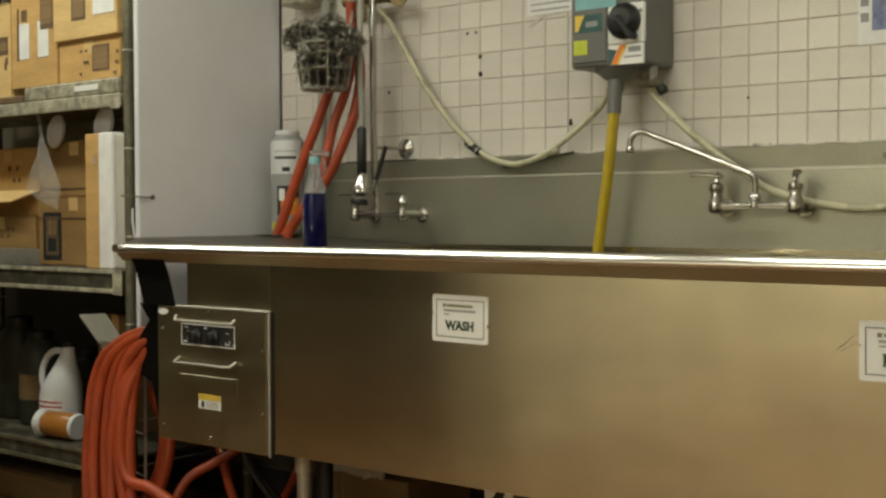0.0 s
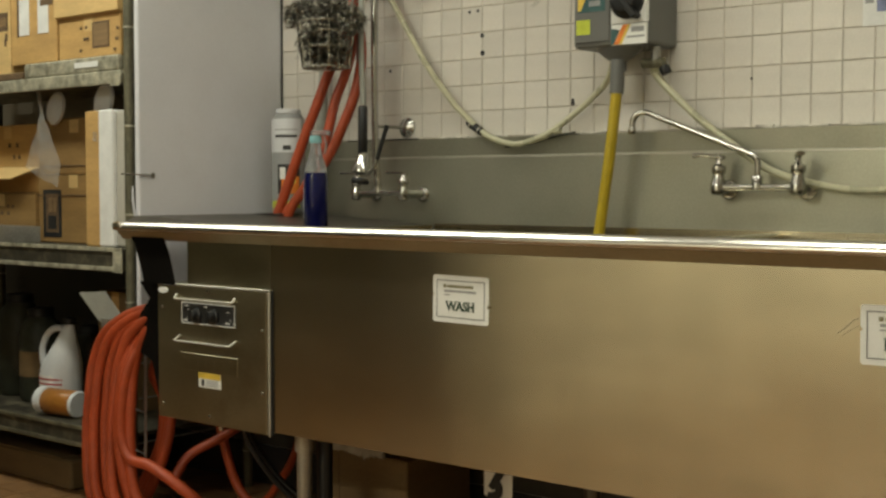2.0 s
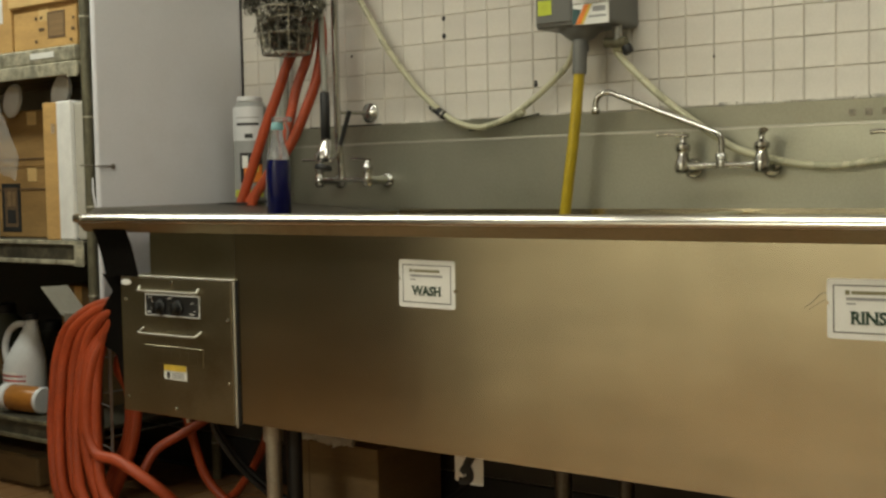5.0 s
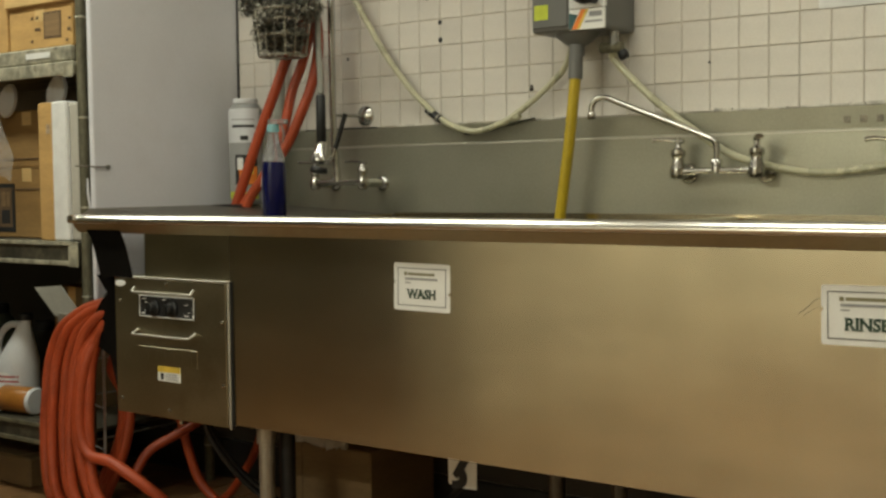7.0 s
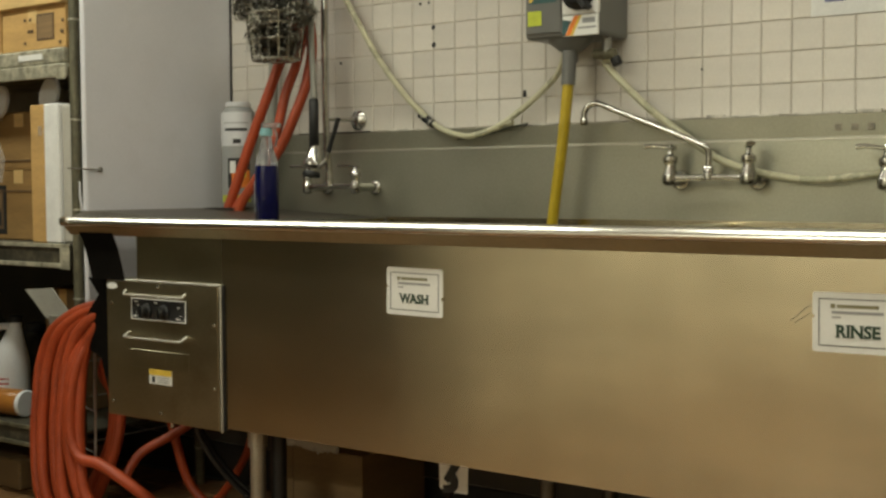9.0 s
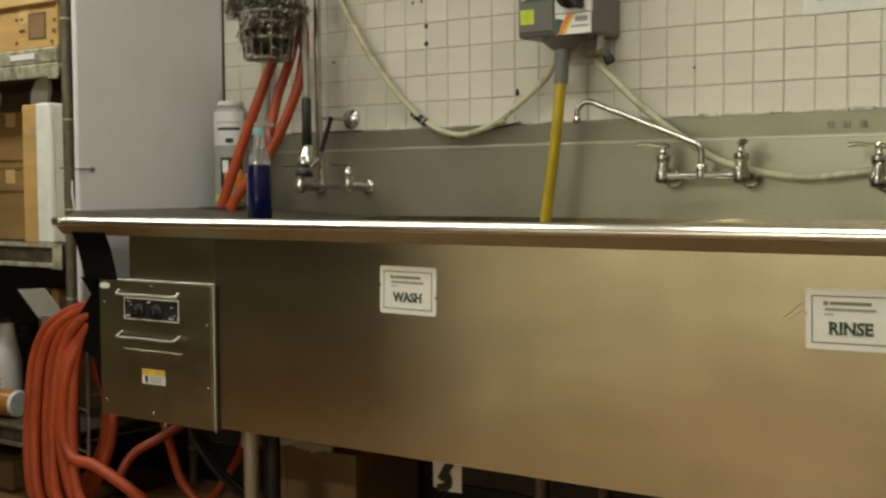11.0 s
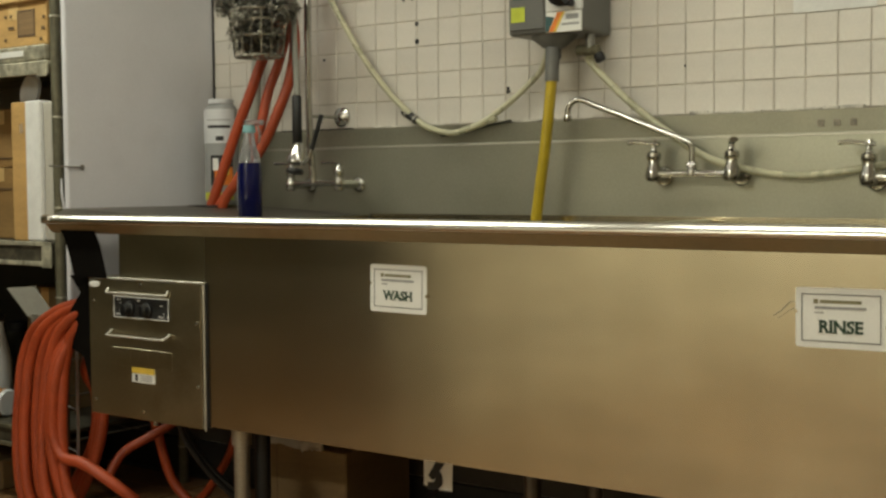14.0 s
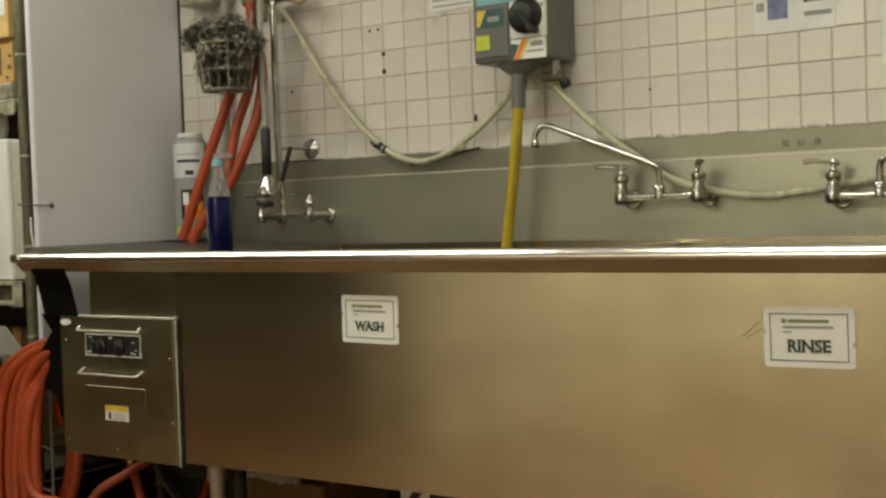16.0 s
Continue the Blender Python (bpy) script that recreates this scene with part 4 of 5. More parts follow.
child("strand", tube([(-0.711, -0.12, 1.649), (-0.706, -0.12, 1.581), (-0.662, -0.14, 1.481), (-0.639, -0.16, 1.393), (-0.646, -0.18, 1.298), (-0.674, -0.2, 1.208), (-0.718, -0.22, 1.11), (-0.781, -0.245, 1.024), (-0.843, -0.26, 0.945), (-0.873, -0.27, 0.84)], 0.0158, 14, 8), HOSE_RED, oh, smooth=True)

gm = thing("drain_grommet", "black rubber grommet in the drainboard round the hoses", "grommet", at=(-0.915, -0.245, 0.9))
child("ring", lathe([(0.082, 0), (0.082, 0.003), (0.075, 0.004)], (-0.915, -0.245, 0.9325), (0, 0, 1), 24, squash=(1, 0.7)), BLACK_RUBBER, gm)
jc = (-0.985, -0.125, 0.9350)
jg = thing("grey_jug", "grey plastic chemical jug with white label on the drainboard", "jug", at=jc)
child("body", lathe([(0.05, 0), (0.057, 0.006), (0.058, 0.02), (0.058, 0.285), (0.055, 0.315), (0.047, 0.332), (0.040, 0.336)], jc, (0, 0, 1), 28, squash=(1, 0.85)), GREY_JUG, jg, smooth=True)
child("cap", lathe([(0.040, 0.3365), (0.041, 0.345), (0.038, 0.352)], jc, (0, 0, 1), 20), JUG_LABEL, jg, smooth=True)


def wrap(c, r, squash, a0, a1, z0, z1, out=0.0008, n=10):
    """A label bent round a jug, between two bearings in degrees."""
    b = bmesh.new()
    rows = []
    for i in range(n + 1):
        a = radians(a0 + (a1 - a0) * i / n)
        p = Vector((math.cos(a) * (r + out), math.sin(a) * (r + out) * squash, 0))
        q = Vector((math.cos(a) * (r + out - 0.0006), math.sin(a) * (r + out - 0.0006) * squash, 0))
        rows.append([b.verts.new(Vector(c) + v + Vector((0, 0, z))) for v, z in ((p, z0), (p, z1), (q, z1), (q, z0))])
    for u, v in zip(rows, rows[1:]):
        for k in range(4):
            b.faces.new((u[k], u[(k + 1) % 4], v[(k + 1) % 4], v[k]))
    b.faces.new(rows[0])
    b.faces.new(rows[-1][::-1])
    return b


child("upper_label", wrap(jc, 0.058, 0.85, 205, 360, 0.205, 0.318), JUG_LABEL, jg, "white label", True)
child("text_bar", wrap(jc, 0.0586, 0.85, 262, 340, 0.255, 0.264), INK, jg)
child("text_bar", wrap(jc, 0.0586, 0.85, 258, 342, 0.280, 0.283), INK_GREY, jg)
child("text_bar", wrap(jc, 0.0586, 0.85, 292, 318, 0.213, 0.228), INK, jg)
child("picture", wrap(jc, 0.058, 0.85, 272, 350, 0.065, 0.165), INK, jg, "dark picture panel with orange flames", True)
child("picture_patch", wrap(jc, 0.0586, 0.85, 280, 300, 0.115, 0.155), LABEL, jg)
child("picture_patch", wrap(jc, 0.0586, 0.85, 286, 348, 0.066, 0.125), ORANGE_PRINT, jg)
child("picture_patch", wrap(jc, 0.0592, 0.85, 306, 335, 0.10, 0.14), YELLOW_PRINT, jg)
child("green_stripe", wrap(jc, 0.058, 0.85, 240, 352, 0.018, 0.042), LIME_PRINT, jg, smooth=True)
jg.scale.z = 0.945

bb = thing("spray_bottle", "clear spray bottle half full of deep blue liquid", "spray bottle", at=(-0.44, -0.55, 0.9))
bq = (-0.449, -0.55, 0.9045)
child("liquid", lathe([(0.028, 0), (0.0315, 0.004), (0.032, 0.13), (0.030, 0.15)], bq, (0, 0, 1), 24), BLUE_LIQUID, bb, "deep blue contents", True)
child("shoulder", lathe([(0.0302, 0.1505), (0.028, 0.165), (0.019, 0.19), (0.015, 0.21), (0.0135, 0.228)], bq, (0, 0, 1), 24), CLEAR_PLASTIC, bb, "clear neck", True)
child("collar", lathe([(0.016, 0.2285), (0.017, 0.235), (0.015, 0.248)], bq, (0, 0, 1), 16), TEAL_PLASTIC, bb, "teal collar", True)
child("trigger_head", box(-0.012, 0.04, -0.011, 0.011, 0.248, 0.262, 0.004, 2, m=Matrix.Translation(bq) @ pose(0, 0, 0, 0, 0, 20)), CLEAR_PLASTIC, bb)
child("trigger", tube([Vector(bq) + Vector((0.022, 0.006, 0.25)), Vector(bq) + Vector((0.03, 0.008, 0.225)), Vector(bq) + Vector((0.026, 0.007, 0.2))], 0.003, 6, 4), CLEAR_PLASTIC, bb, smooth=True)
child("label", wrap(bq, 0.0322, 1.0, 180, 232, 0.03, 0.11), LABEL, bb, "white label edge", True)

# ---- coiled hose beside the control box ----
hg = thing("hose_hanger", "grey metal hanger arm with a flared end plate", "hanger", at=(-0.95, -0.62, 0.6))
child("arm", box(-1.25, -0.8795, -0.655, -0.650, 0.592, 0.622, 0.001), DULL_METAL, hg)
child("end_plate", slab([(-1.372, -0.648, 0.692), (-1.243, -0.648, 0.702), (-1.15, -0.648, 0.622), (-1.16, -0.648, 0.597), (-1.274, -0.648, 0.612)], 0.004, (0, 1, 0)), PVC, hg, "pale flared plate")
coil = thing("coiled_hose", "thick orange-red rubber hose hung up in long loops", "hose", at=(-1.1, -0.68, 0.1))
rng = random.Random(8)
OUTER = ((-1.267, 0.112), (-1.279, 0.264), (-1.264, 0.402), (-1.248, 0.488), (-1.205, 0.575), (-1.138, 0.626), (-1.057, 0.661), (-0.98, 0.673))
INNER = ((-1.058, 0.141), (-1.08, 0.287), (-1.077, 0.403), (-1.068, 0.486), (-1.038, 0.569), (-1.008, 0.607), (-0.987, 0.631), (-0.969, 0.645))
for k, (u, depth) in enumerate(((0.0, 0.0), (0.25, -0.012), (0.47, 0.004), (0.72, -0.02), (1.0, 0.006), (0.12, 0.03), (0.6, 0.034), (0.86, 0.03))):
    sway, twist = rng.uniform(-0.006, 0.006), rng.uniform(-0.008, 0.008)
    low = 0.03 + 0.012 * (k % 3)
    xr = -1.045 - 0.014 * (k % 3)
    side = []
    for n, ((xo, zo), (xi, zi)) in enumerate(zip(OUTER, INNER)):
        f = max(0, 1 - n / 5)
        drift, drop = 0.030 * (1 - n / 7) - 0.014 * (n / 7), 0.012 * max(0, n - 3) / 4
        side.append((xo + (xi - xo) * u + drift + sway * f * (1 - f) * 4 + twist * f * f, -0.715 + depth * (1 - n / 9) + 0.008 * n, zo + (zi - zo) * u - drop))
    x0, y0, z0 = side[0]
    pts = [(-1.10, -0.66, low), (x0 + 0.035, y0 + 0.02, low + 0.015)] + side
    pts += [(-0.998, -0.655, 0.603), (-1.015, -0.62, 0.54), (xr, -0.60, 0.46), (xr + 0.01, -0.57, 0.38), (xr, -0.58, 0.24), (xr - 0.05, -0.62, low + 0.05), (-1.10, -0.66, low)]
    child("loop", tube(pts, 0.0165, 12, 8), HOSE_RED, coil, smooth=True)
child("tail", tube([(-1.03, -0.66, 0.60), (-1.075, -0.70, 0.50), (-1.085, -0.715, 0.36), (-1.075, -0.72, 0.24), (-1.045, -0.71, 0.12), (-1.02, -0.69, 0.03), (-0.97, -0.66, 0.02)], 0.0175, 12, 8), HOSE_RED, coil, smooth=True)
child("tail", tube([(-1.02, -0.66, 0.60), (-1.062, -0.705, 0.48), (-1.072, -0.72, 0.32), (-1.04, -0.715, 0.235), (-0.97, -0.70, 0.22), (-0.90, -0.68, 0.185), (-0.84, -0.64, 0.13), (-0.78, -0.58, 0.05), (-0.7, -0.5, 0.02), (-0.3, -0.35, 0.02)], 0.0165, 12, 8), HOSE_RED, coil, smooth=True)
child("tail", tube([(-1.06, -0.55, 0.12), (-1.04, -0.5, 0.2), (-0.99, -0.44, 0.245), (-0.94, -0.38, 0.29), (-0.88, -0.32, 0.376)], 0.014, 10, 8), HOSE_RED, coil, smooth=True)
child("tail", tube([(-0.70, -0.36, 0.376), (-0.69, -0.37, 0.30), (-0.74, -0.36, 0.2), (-0.85, -0.34, 0.08), (-0.95, -0.3, 0.02)], 0.0125, 10, 8), HOSE_RED, coil, smooth=True)
child("tail", tube([(-1.06, -0.42, 0.55), (-1.04, -0.40, 0.4), (-1.02, -0.38, 0.25), (-0.98, -0.36, 0.1), (-0.9, -0.34, 0.02)], 0.0145, 10, 8), HOSE_RED, coil, smooth=True)
for a in (((-0.74, -0.55, 0.386), (-0.75, -0.5, 0.28), (-0.70, -0.42, 0.15), (-0.55, -0.35, 0.05), (-0.35, -0.3, 0.012), (-0.1, -0.25, 0.012)), ((-0.68, -0.6, 0.386), (-0.68, -0.58, 0.3), (-0.62, -0.5, 0.16), (-0.5, -0.4, 0.05), (-0.3, -0.32, 0.012)),
          ((0.05, -0.3, 0.385), (0.0, -0.28, 0.28), (-0.12, -0.22, 0.14), (-0.32, -0.2, 0.04), (-0.5, -0.2, 0.012))):
    cb = thing("power_cable", "black power cable drooping from the underside of the sink", "cable", "cables under the sink", at=a[0])
    child("cord", tube(a, 0.009, 8, 8), BLACK_RUBBER, cb, smooth=True)
ub = thing("carton", "open brown carton standing on the floor under the sink", "box", "cartons", at=(-0.44, -0.2, 0))
child("body", box(-0.585, -0.30, -0.35, -0.06, 0.001, 0.262, 0.003), SHADED_CARD, ub)
lip = extrude_x([(-0.352, 0.262), (-0.358, 0.272), (-0.351, 0.286), (-0.345, 0.292), (-0.342, 0.288), (-0.348, 0.276), (-0.345, 0.262)], -0.588, -0.385, cuts=40)
for v in lip.verts:
    v.co += Vector((0, 0.008, 0.011)) * (noise.noise(v.co * 30) + 0.7 * noise.noise(v.co * 85))
child("liner", lip, FOAM_GREY, ub, "crumpled pale plastic liner", True)
child("corner_crease", box(-0.556, -0.553, -0.3515, -0.3501, 0.004, 0.258), CARD_PRINT, ub)
dp = thing("drain_pipe", "black plastic drain pipe under the sink", "pipe", at=(-0.36, -0.56, 0))
child("run", tube([(-0.409, -0.56, 0.001), (-0.409, -0.56, 0.384)], 0.022, 12, 1), BLACK_RUBBER, dp, smooth=True)

rk = thing("wire_rack", "small pale wire rack behind the coiled hose, one upright a shelf post's glint", "rack", at=(-1.14, -0.6, 0))
# The first upright stands in for the glint along the shelf post's edge.
for rx, top in ((-1.183, 0.44), (-1.114, 0.545)):
    child("upright", tube([(rx - 0.008, -0.6, 0.002), (rx, -0.6, 0.25), (rx + 0.004, -0.6, top)], 0.0045, 8, 1), JUG_LABEL, rk, smooth=True)
for z in (0.345, 0.22):
    child("cross_wire", tube([(-1.181, -0.6, z + 0.006), (-1.116, -0.6, z - 0.006)], 0.002, 6, 1), JUG_LABEL, rk)

# ---- storage shelving ----
shx0, shx1, shy0, shy1 = -2.75, -1.215, -0.575, -0.06
shelf = thing("shelving_unit", "grimy metal storage shelving with cartons and bottles", "shelving", at=(-2.0, -0.3, 0))
for px, py in ((shx1 - 0.02, shy0 + 0.02), (shx1 - 0.02, shy1 - 0.02), (shx0 + 0.02, shy0 + 0.02), (shx0 + 0.02, shy1 - 0.02)):
    post = child("post", tube([(px, py, 0), (px, py, 2.3)], 0.0165, 10, 1), POST_METAL, shelf, smooth=True)
    for z in (0.12, 0.66, 0.93, 1.2, 1.5, 1.75):
        child("collar", lathe([(0.0175, 0), (0.0185, 0.003), (0.0175, 0.006)], (px, py, z), (0, 0, 1), 10), SHELF_METAL, post)
for zt, th in ((0.25, 0.065), (0.828, 0.07), (1.373, 0.04), (1.95, 0.05)):
    # Lower shelves get the darkened metal to stand for shade from above.
    sh = child("shelf", box(shx0, shx1 - 0.038, shy0 + 0.012, shy1, zt - 0.012, zt, 0.002), SHADED_SHELF if zt < 1 else SHELF_METAL, shelf)
    if zt > 1:
        child("front_flange", box(shx0, shx1 - 0.038, shy0, shy0 + 0.011, zt - th, zt + 0.002, 0.004, 2), SHELF_METAL, sh, "scuffed front edge")
    else:
        child("front_flange", box(shx0, shx1 - 0.038, shy0 + 0.003, shy0 + 0.011, zt - th + 0.001, zt - 0.001), SHADED_SHELF, sh, "grimy front channel darkened for shade")
        for z0, z1 in ((zt - 0.011, zt + 0.002), (zt - th - 0.002, zt - th + 0.012)):
            child("edge_lip", box(shx0, shx1 - 0.038, shy0 - 0.003, shy0 + 0.002, z0, z1, 0.0015), SHELF_METAL if zt > 0.5 else POST_METAL, sh, "scuffed folded lip")
    child("corner_bracket", box(shx1 - 0.08, shx1 - 0.034, shy0 - 0.004, shy0 - 0.0005, zt - th - 0.006, zt - 0.01, 0.003), SHELF_METAL, sh)
for z in (0.36, 0.22, 0.47):
    child("side_wire", tube([(shx1 - 0.02, shy0 + 0.02, z), (shx1 - 0.02, shy1 - 0.02, z)], 0.003, 6, 1), DULL_METAL, shelf)
child("label_channel", box(-1.775, -1.272, shy0 + 0.006, shy0 + 0.03, 1.377, 1.424, 0.005, 2), SHELF_METAL, shelf, "dull folded label channel")
for x0, x1 in ((-1.49, -1.37),):
    child("price_strip", box(x0, x1, shy0 + 0.003, shy0 + 0.0055, 1.392, 1.410), LABEL, shelf)


def carton(x0, x1, y0, y1, z0, z1, mat, label, prints=(), seam=None):
    c = thing("carton", label, "box", "cartons", at=((x0 + x1) / 2, (y0 + y1) / 2, z0))
    child("body", box(x0, x1, y0, y1, z0, z1, 0.004, 2), mat, c)
    child("top_flap", box(x0 - 0.001, x1 + 0.001, y0 - 0.002, (y0 + y1) / 2 - 0.002, z1 + 0.0002, z1 + 0.0034), mat, c)
    child("packing_tape", box((x0 + x1) / 2 - 0.025, (x0 + x1) / 2 + 0.025, y0 - 0.0012, y0 - 0.0003, z1 - 0.045, z1 - 0.001), CARD if mat is CARD_LIGHT else CARD_LIGHT, c, "strip of packing tape")
    if seam:
        child("flap_edge", box(x0 + 0.002, x1 - 0.002, y0 - 0.003, y0 + 0.002, seam - 0.002, seam + 0.002), CARD_PRINT, c)
    for lay, (kind, a0, a1, b0, b1) in enumerate(prints):
        up = y0 - 0.0004 - 0.00015 * lay
        m = {"paper": PAPER, "ink": CARD_PRINT, "black": INK, "light": CARD_LIGHT, "mid": CARD_MID}[kind]
        child("print", box(x0 + (x1 - x0) * a0, x0 + (x1 - x0) * a1, up - 0.001, up, z0 + (z1 - z0) * b0, z0 + (z1 - z0) * b1), m, c)
    return c


def printed_square(a0, a1, b0, b1):
    return [("ink", a0, a1, b0, b0 + 0.05), ("ink", a0, a1, b1 - 0.05, b1), ("ink", a0, a0 + 0.02, b0, b1), ("ink", a1 - 0.02, a1, b0, b1), ("mid", a0 + 0.022, a1 - 0.022, b0 + 0.052, b1 - 0.052)]


def small_marks(n, a0, a1, b0, b1, seed):
    r = random.Random(seed)
    return [("ink", a, a + 0.035, b, b + 0.07) for a, b in [(a0 + (a1 - a0) * r.random(), b0 + (b1 - b0) * round(r.random() * 2) / 2) for _ in range(n)]]


carton(-1.610, -1.288, -0.545, -0.16, 1.4265, 1.556, CARD, "brown cardboard carton with printed panel on the upper shelf", printed_square(0.56, 0.83, 0.22, 0.85) + small_marks(6, 0.34, 0.5, 0.15, 0.7, 1) + small_marks(4, 0.9, 0.95, 0.1, 0.6, 2))
carton(-1.617, -1.284, -0.560, -0.16, 1.5605, 1.76, CARD_LIGHT, "pale cardboard carton with a paper label stacked on another", printed_square(0.30, 0.52, 0.30, 0.78) + [("paper", 0.64, 0.97, 0.34, 0.72)] + small_marks(6, 0.55, 0.9, 0.76, 0.85, 3))
carton(-1.885, -1.622, -0.545, -0.16, 1.4265, 1.80, CARD, "tall cardboard carton with two white paper strips", [("paper", 0.19, 0.41, 0.26, 0.58), ("paper", 0.60, 0.83, 0.26, 0.58), ("ink", 0.14, 0.18, 0.25, 0.72), ("ink", 0.24, 0.36, 0.6, 0.70)] + printed_square(0.66, 0.93, 0.5, 0.80))
carton(-2.20, -1.892, -0.545, -0.16, 1.376, 1.72, CARD_LIGHT, "pale cardboard carton on the upper shelf", printed_square(0.74, 0.96, 0.5, 0.68) + small_marks(3, 0.8, 0.95, 0.3, 0.4, 5))
carton(-2.62, -2.21, -0.545, -0.16, 1.376, 1.74, CARD, "brown cardboard carton on the upper shelf")
fl = thing("flat_tray", "flat brown cardboard tray lying at the shelf front", "tray", at=(-1.85, -0.5, 1.376))
child("tray", box(-2.05, -1.78, -0.573, -0.547, 1.376, 1.399, 0.003), CARD_PRINT, fl)

carton(-1.868, -1.462, -0.46, -0.10, 0.829, 1.06, CARD_SHADED, "brown carton, darkened for shade, with a black printed label on the middle shelf", [("black", 0.07, 0.33, 0.08, 0.78), ("ink", 0.11, 0.29, 0.15, 0.72), ("black", 0.14, 0.26, 0.2, 0.4), ("mid", 0.15, 0.2, 0.45, 0.66), ("mid", 0.22, 0.26, 0.45, 0.66)], 0.99)
carton(-1.868, -1.462, -0.455, -0.10, 1.063, 1.245, CARD_SHADED, "brown carton stacked on another on the middle shelf", (), 1.09)
carton(-2.30, -1.873, -0.47, -0.10, 0.829, 0.995, CARD_SHADED, "low brown carton on the middle shelf", small_marks(4, 0.5, 0.7, 0.4, 0.7, 6))
oc = carton(-2.30, -1.90, -0.43, -0.10, 0.999, 1.235, CARD, "opened cardboard carton with its flap hanging", small_marks(5, 0.5, 0.75, 0.5, 0.85, 7))
child("flap", slab([(-2.30, -0.433, 1.085), (-1.90, -0.433, 1.085), (-1.93, -0.53, 1.045), (-2.30, -0.53, 1.045)], 0.004, (0, 0, 1)), CARD_LIGHT, oc, "open flap")
tb = thing("standing_carton", "flattened cardboard carton standing on edge", "box", at=(-1.41, -0.4, 0.83))
child("body", box(-1.452, -1.376, -0.562, -0.20, 0.8295, 1.256, 0.004, 2), CARD, tb)
child("tape", box(-1.41, -1.39, -0.5632, -0.5622, 1.16, 1.19), FILM, tb)
wf = thing("foam_board", "white foam board standing upright on the shelf", "board", at=(-1.3, -0.4, 0.83))
child("sleeve", box(-1.299, -1.24, -0.560, -0.25, 0.8305, 1.252, 0.008, 2), FOAM_GREY, wf, "greyish plastic sleeve")
child("board", box(-1.371, -1.30, -0.572, -0.24, 0.8305, 1.257, 0.006, 2), PAPER, wf)
gt = thing("grey_tray", "flat grey tray at the front of the middle shelf", "tray", at=(-2.1, -0.5, 0.83))
child("tray", slab([(-2.3, -0.574, 0.83), (-1.93, -0.574, 0.83), (-1.80, -0.5, 0.83), (-2.3, -0.48, 0.83)], 0.055, (0, 0, 1)), DULL_METAL, gt)

bag = thing("plastic_bag", "crumpled clear plastic bag hanging from the shelf edge", "plastic bag", at=(-1.72, -0.535, 1.30))
b = bmesh.new()
top, lft, low, rgt = Vector((-1.728, 0, 1.271)), Vector((-1.829, 0, 1.083)), Vector((-1.647, 0, 1.015)), Vector((-1.626, 0, 1.093))
for face in (-1, 1):
    rows = []
    for i in range(15):
        u = i / 14
        row = []
        for k in range(13):
            w = k / 12
            p = (top * (1 - u) + lft * u) * (1 - w) + (rgt * (1 - u) + low * u) * w
            puff = 0.022 * math.sin(math.pi * u) * math.sin(math.pi * w) + 0.010 * noise.noise(Vector((9 * u, 7 * w, face * 3)))
            row.append(b.verts.new((p.x + 0.008 * noise.noise(Vector((4 * u, 5 * w, 9))), -0.535 + face * puff, p.z + 0.008 * noise.noise(Vector((5 * u, 4 * w, 2))))))
        rows.append(row)
    for p, q in zip(rows, rows[1:]):
        for k in range(12):
            b.faces.new((p[k], p[k + 1], q[k + 1], q[k]))
child("film", b, FILM, bag, smooth=True)
child("gathered_neck", tube([(-1.728, -0.535, 1.266), (-1.722, -0.55, 1.32), (-1.725, -0.565, 1.345)], 0.006, 8, 4), FILM, bag, smooth=True)
for cx, cz, r in ((-1.735, 1.282, 0.046), (-1.47, 1.295, 0.048)):
    cup = thing("plastic_paddle", "translucent white plastic paddle hanging under the shelf", "paddle", "hanging paddles", at=(cx, -0.47, cz))
    child("disc", lathe([(r * 0.6, 0), (r, 0.004), (r, 0.01), (r * 0.9, 0.016)], (cx, -0.47, cz), (0.3, -1, 0), 20, squash=(0.75, 1.25)), WHITE_PLASTIC, cup, smooth=True)
    child("string", tube([(cx, -0.472, cz + r), (cx, -0.472, 1.335)], 0.0015, 5, 1), DULL_METAL, cup)

bl = thing("bleach_jug", "white plastic gallon bleach jug with dark cap on the bottom shelf", "jug", at=(-1.75, -0.43, 0.25))
jc = Vector((-1.795, -0.43, 0.251))
jb = lathe([(0.07, 0), (0.08, 0.008), (0.082, 0.03), (0.082, 0.14), (0.077, 0.162), (0.061, 0.20), (0.042, 0.24), (0.028, 0.275), (0.022, 0.285), (0.022, 0.30)], jc, (0, 0, 1), 24, squash=(1, 0.8))
for v in jb.verts:
    v.co.x += max(0, v.co.z - jc.z - 0.13) * 0.32
child("body", jb, WHITE_PLASTIC, bl, smooth=True)
child("handle", tube([jc + Vector((0.035, -0.01, 0.282)), jc + Vector((-0.012, -0.014, 0.280)), jc + Vector((-0.052, -0.018, 0.255)), jc + Vector((-0.074, -0.020, 0.215)), jc + Vector((-0.079, -0.018, 0.17)), jc + Vector((-0.072, -0.012, 0.125))], 0.0115, 10, 6), WHITE_PLASTIC, bl, smooth=True)
child("cap", lathe([(0.024, 0.298), (0.024, 0.318), (0.02, 0.321)], jc + Vector((0.054, 0, 0)), (0, 0, 1), 16), BLACK_PLASTIC, bl, smooth=True)
child("label", wrap(jc, 0.082, 0.8, 215, 335, 0.02, 0.125), LABEL, bl, "pale label with red lines", True)
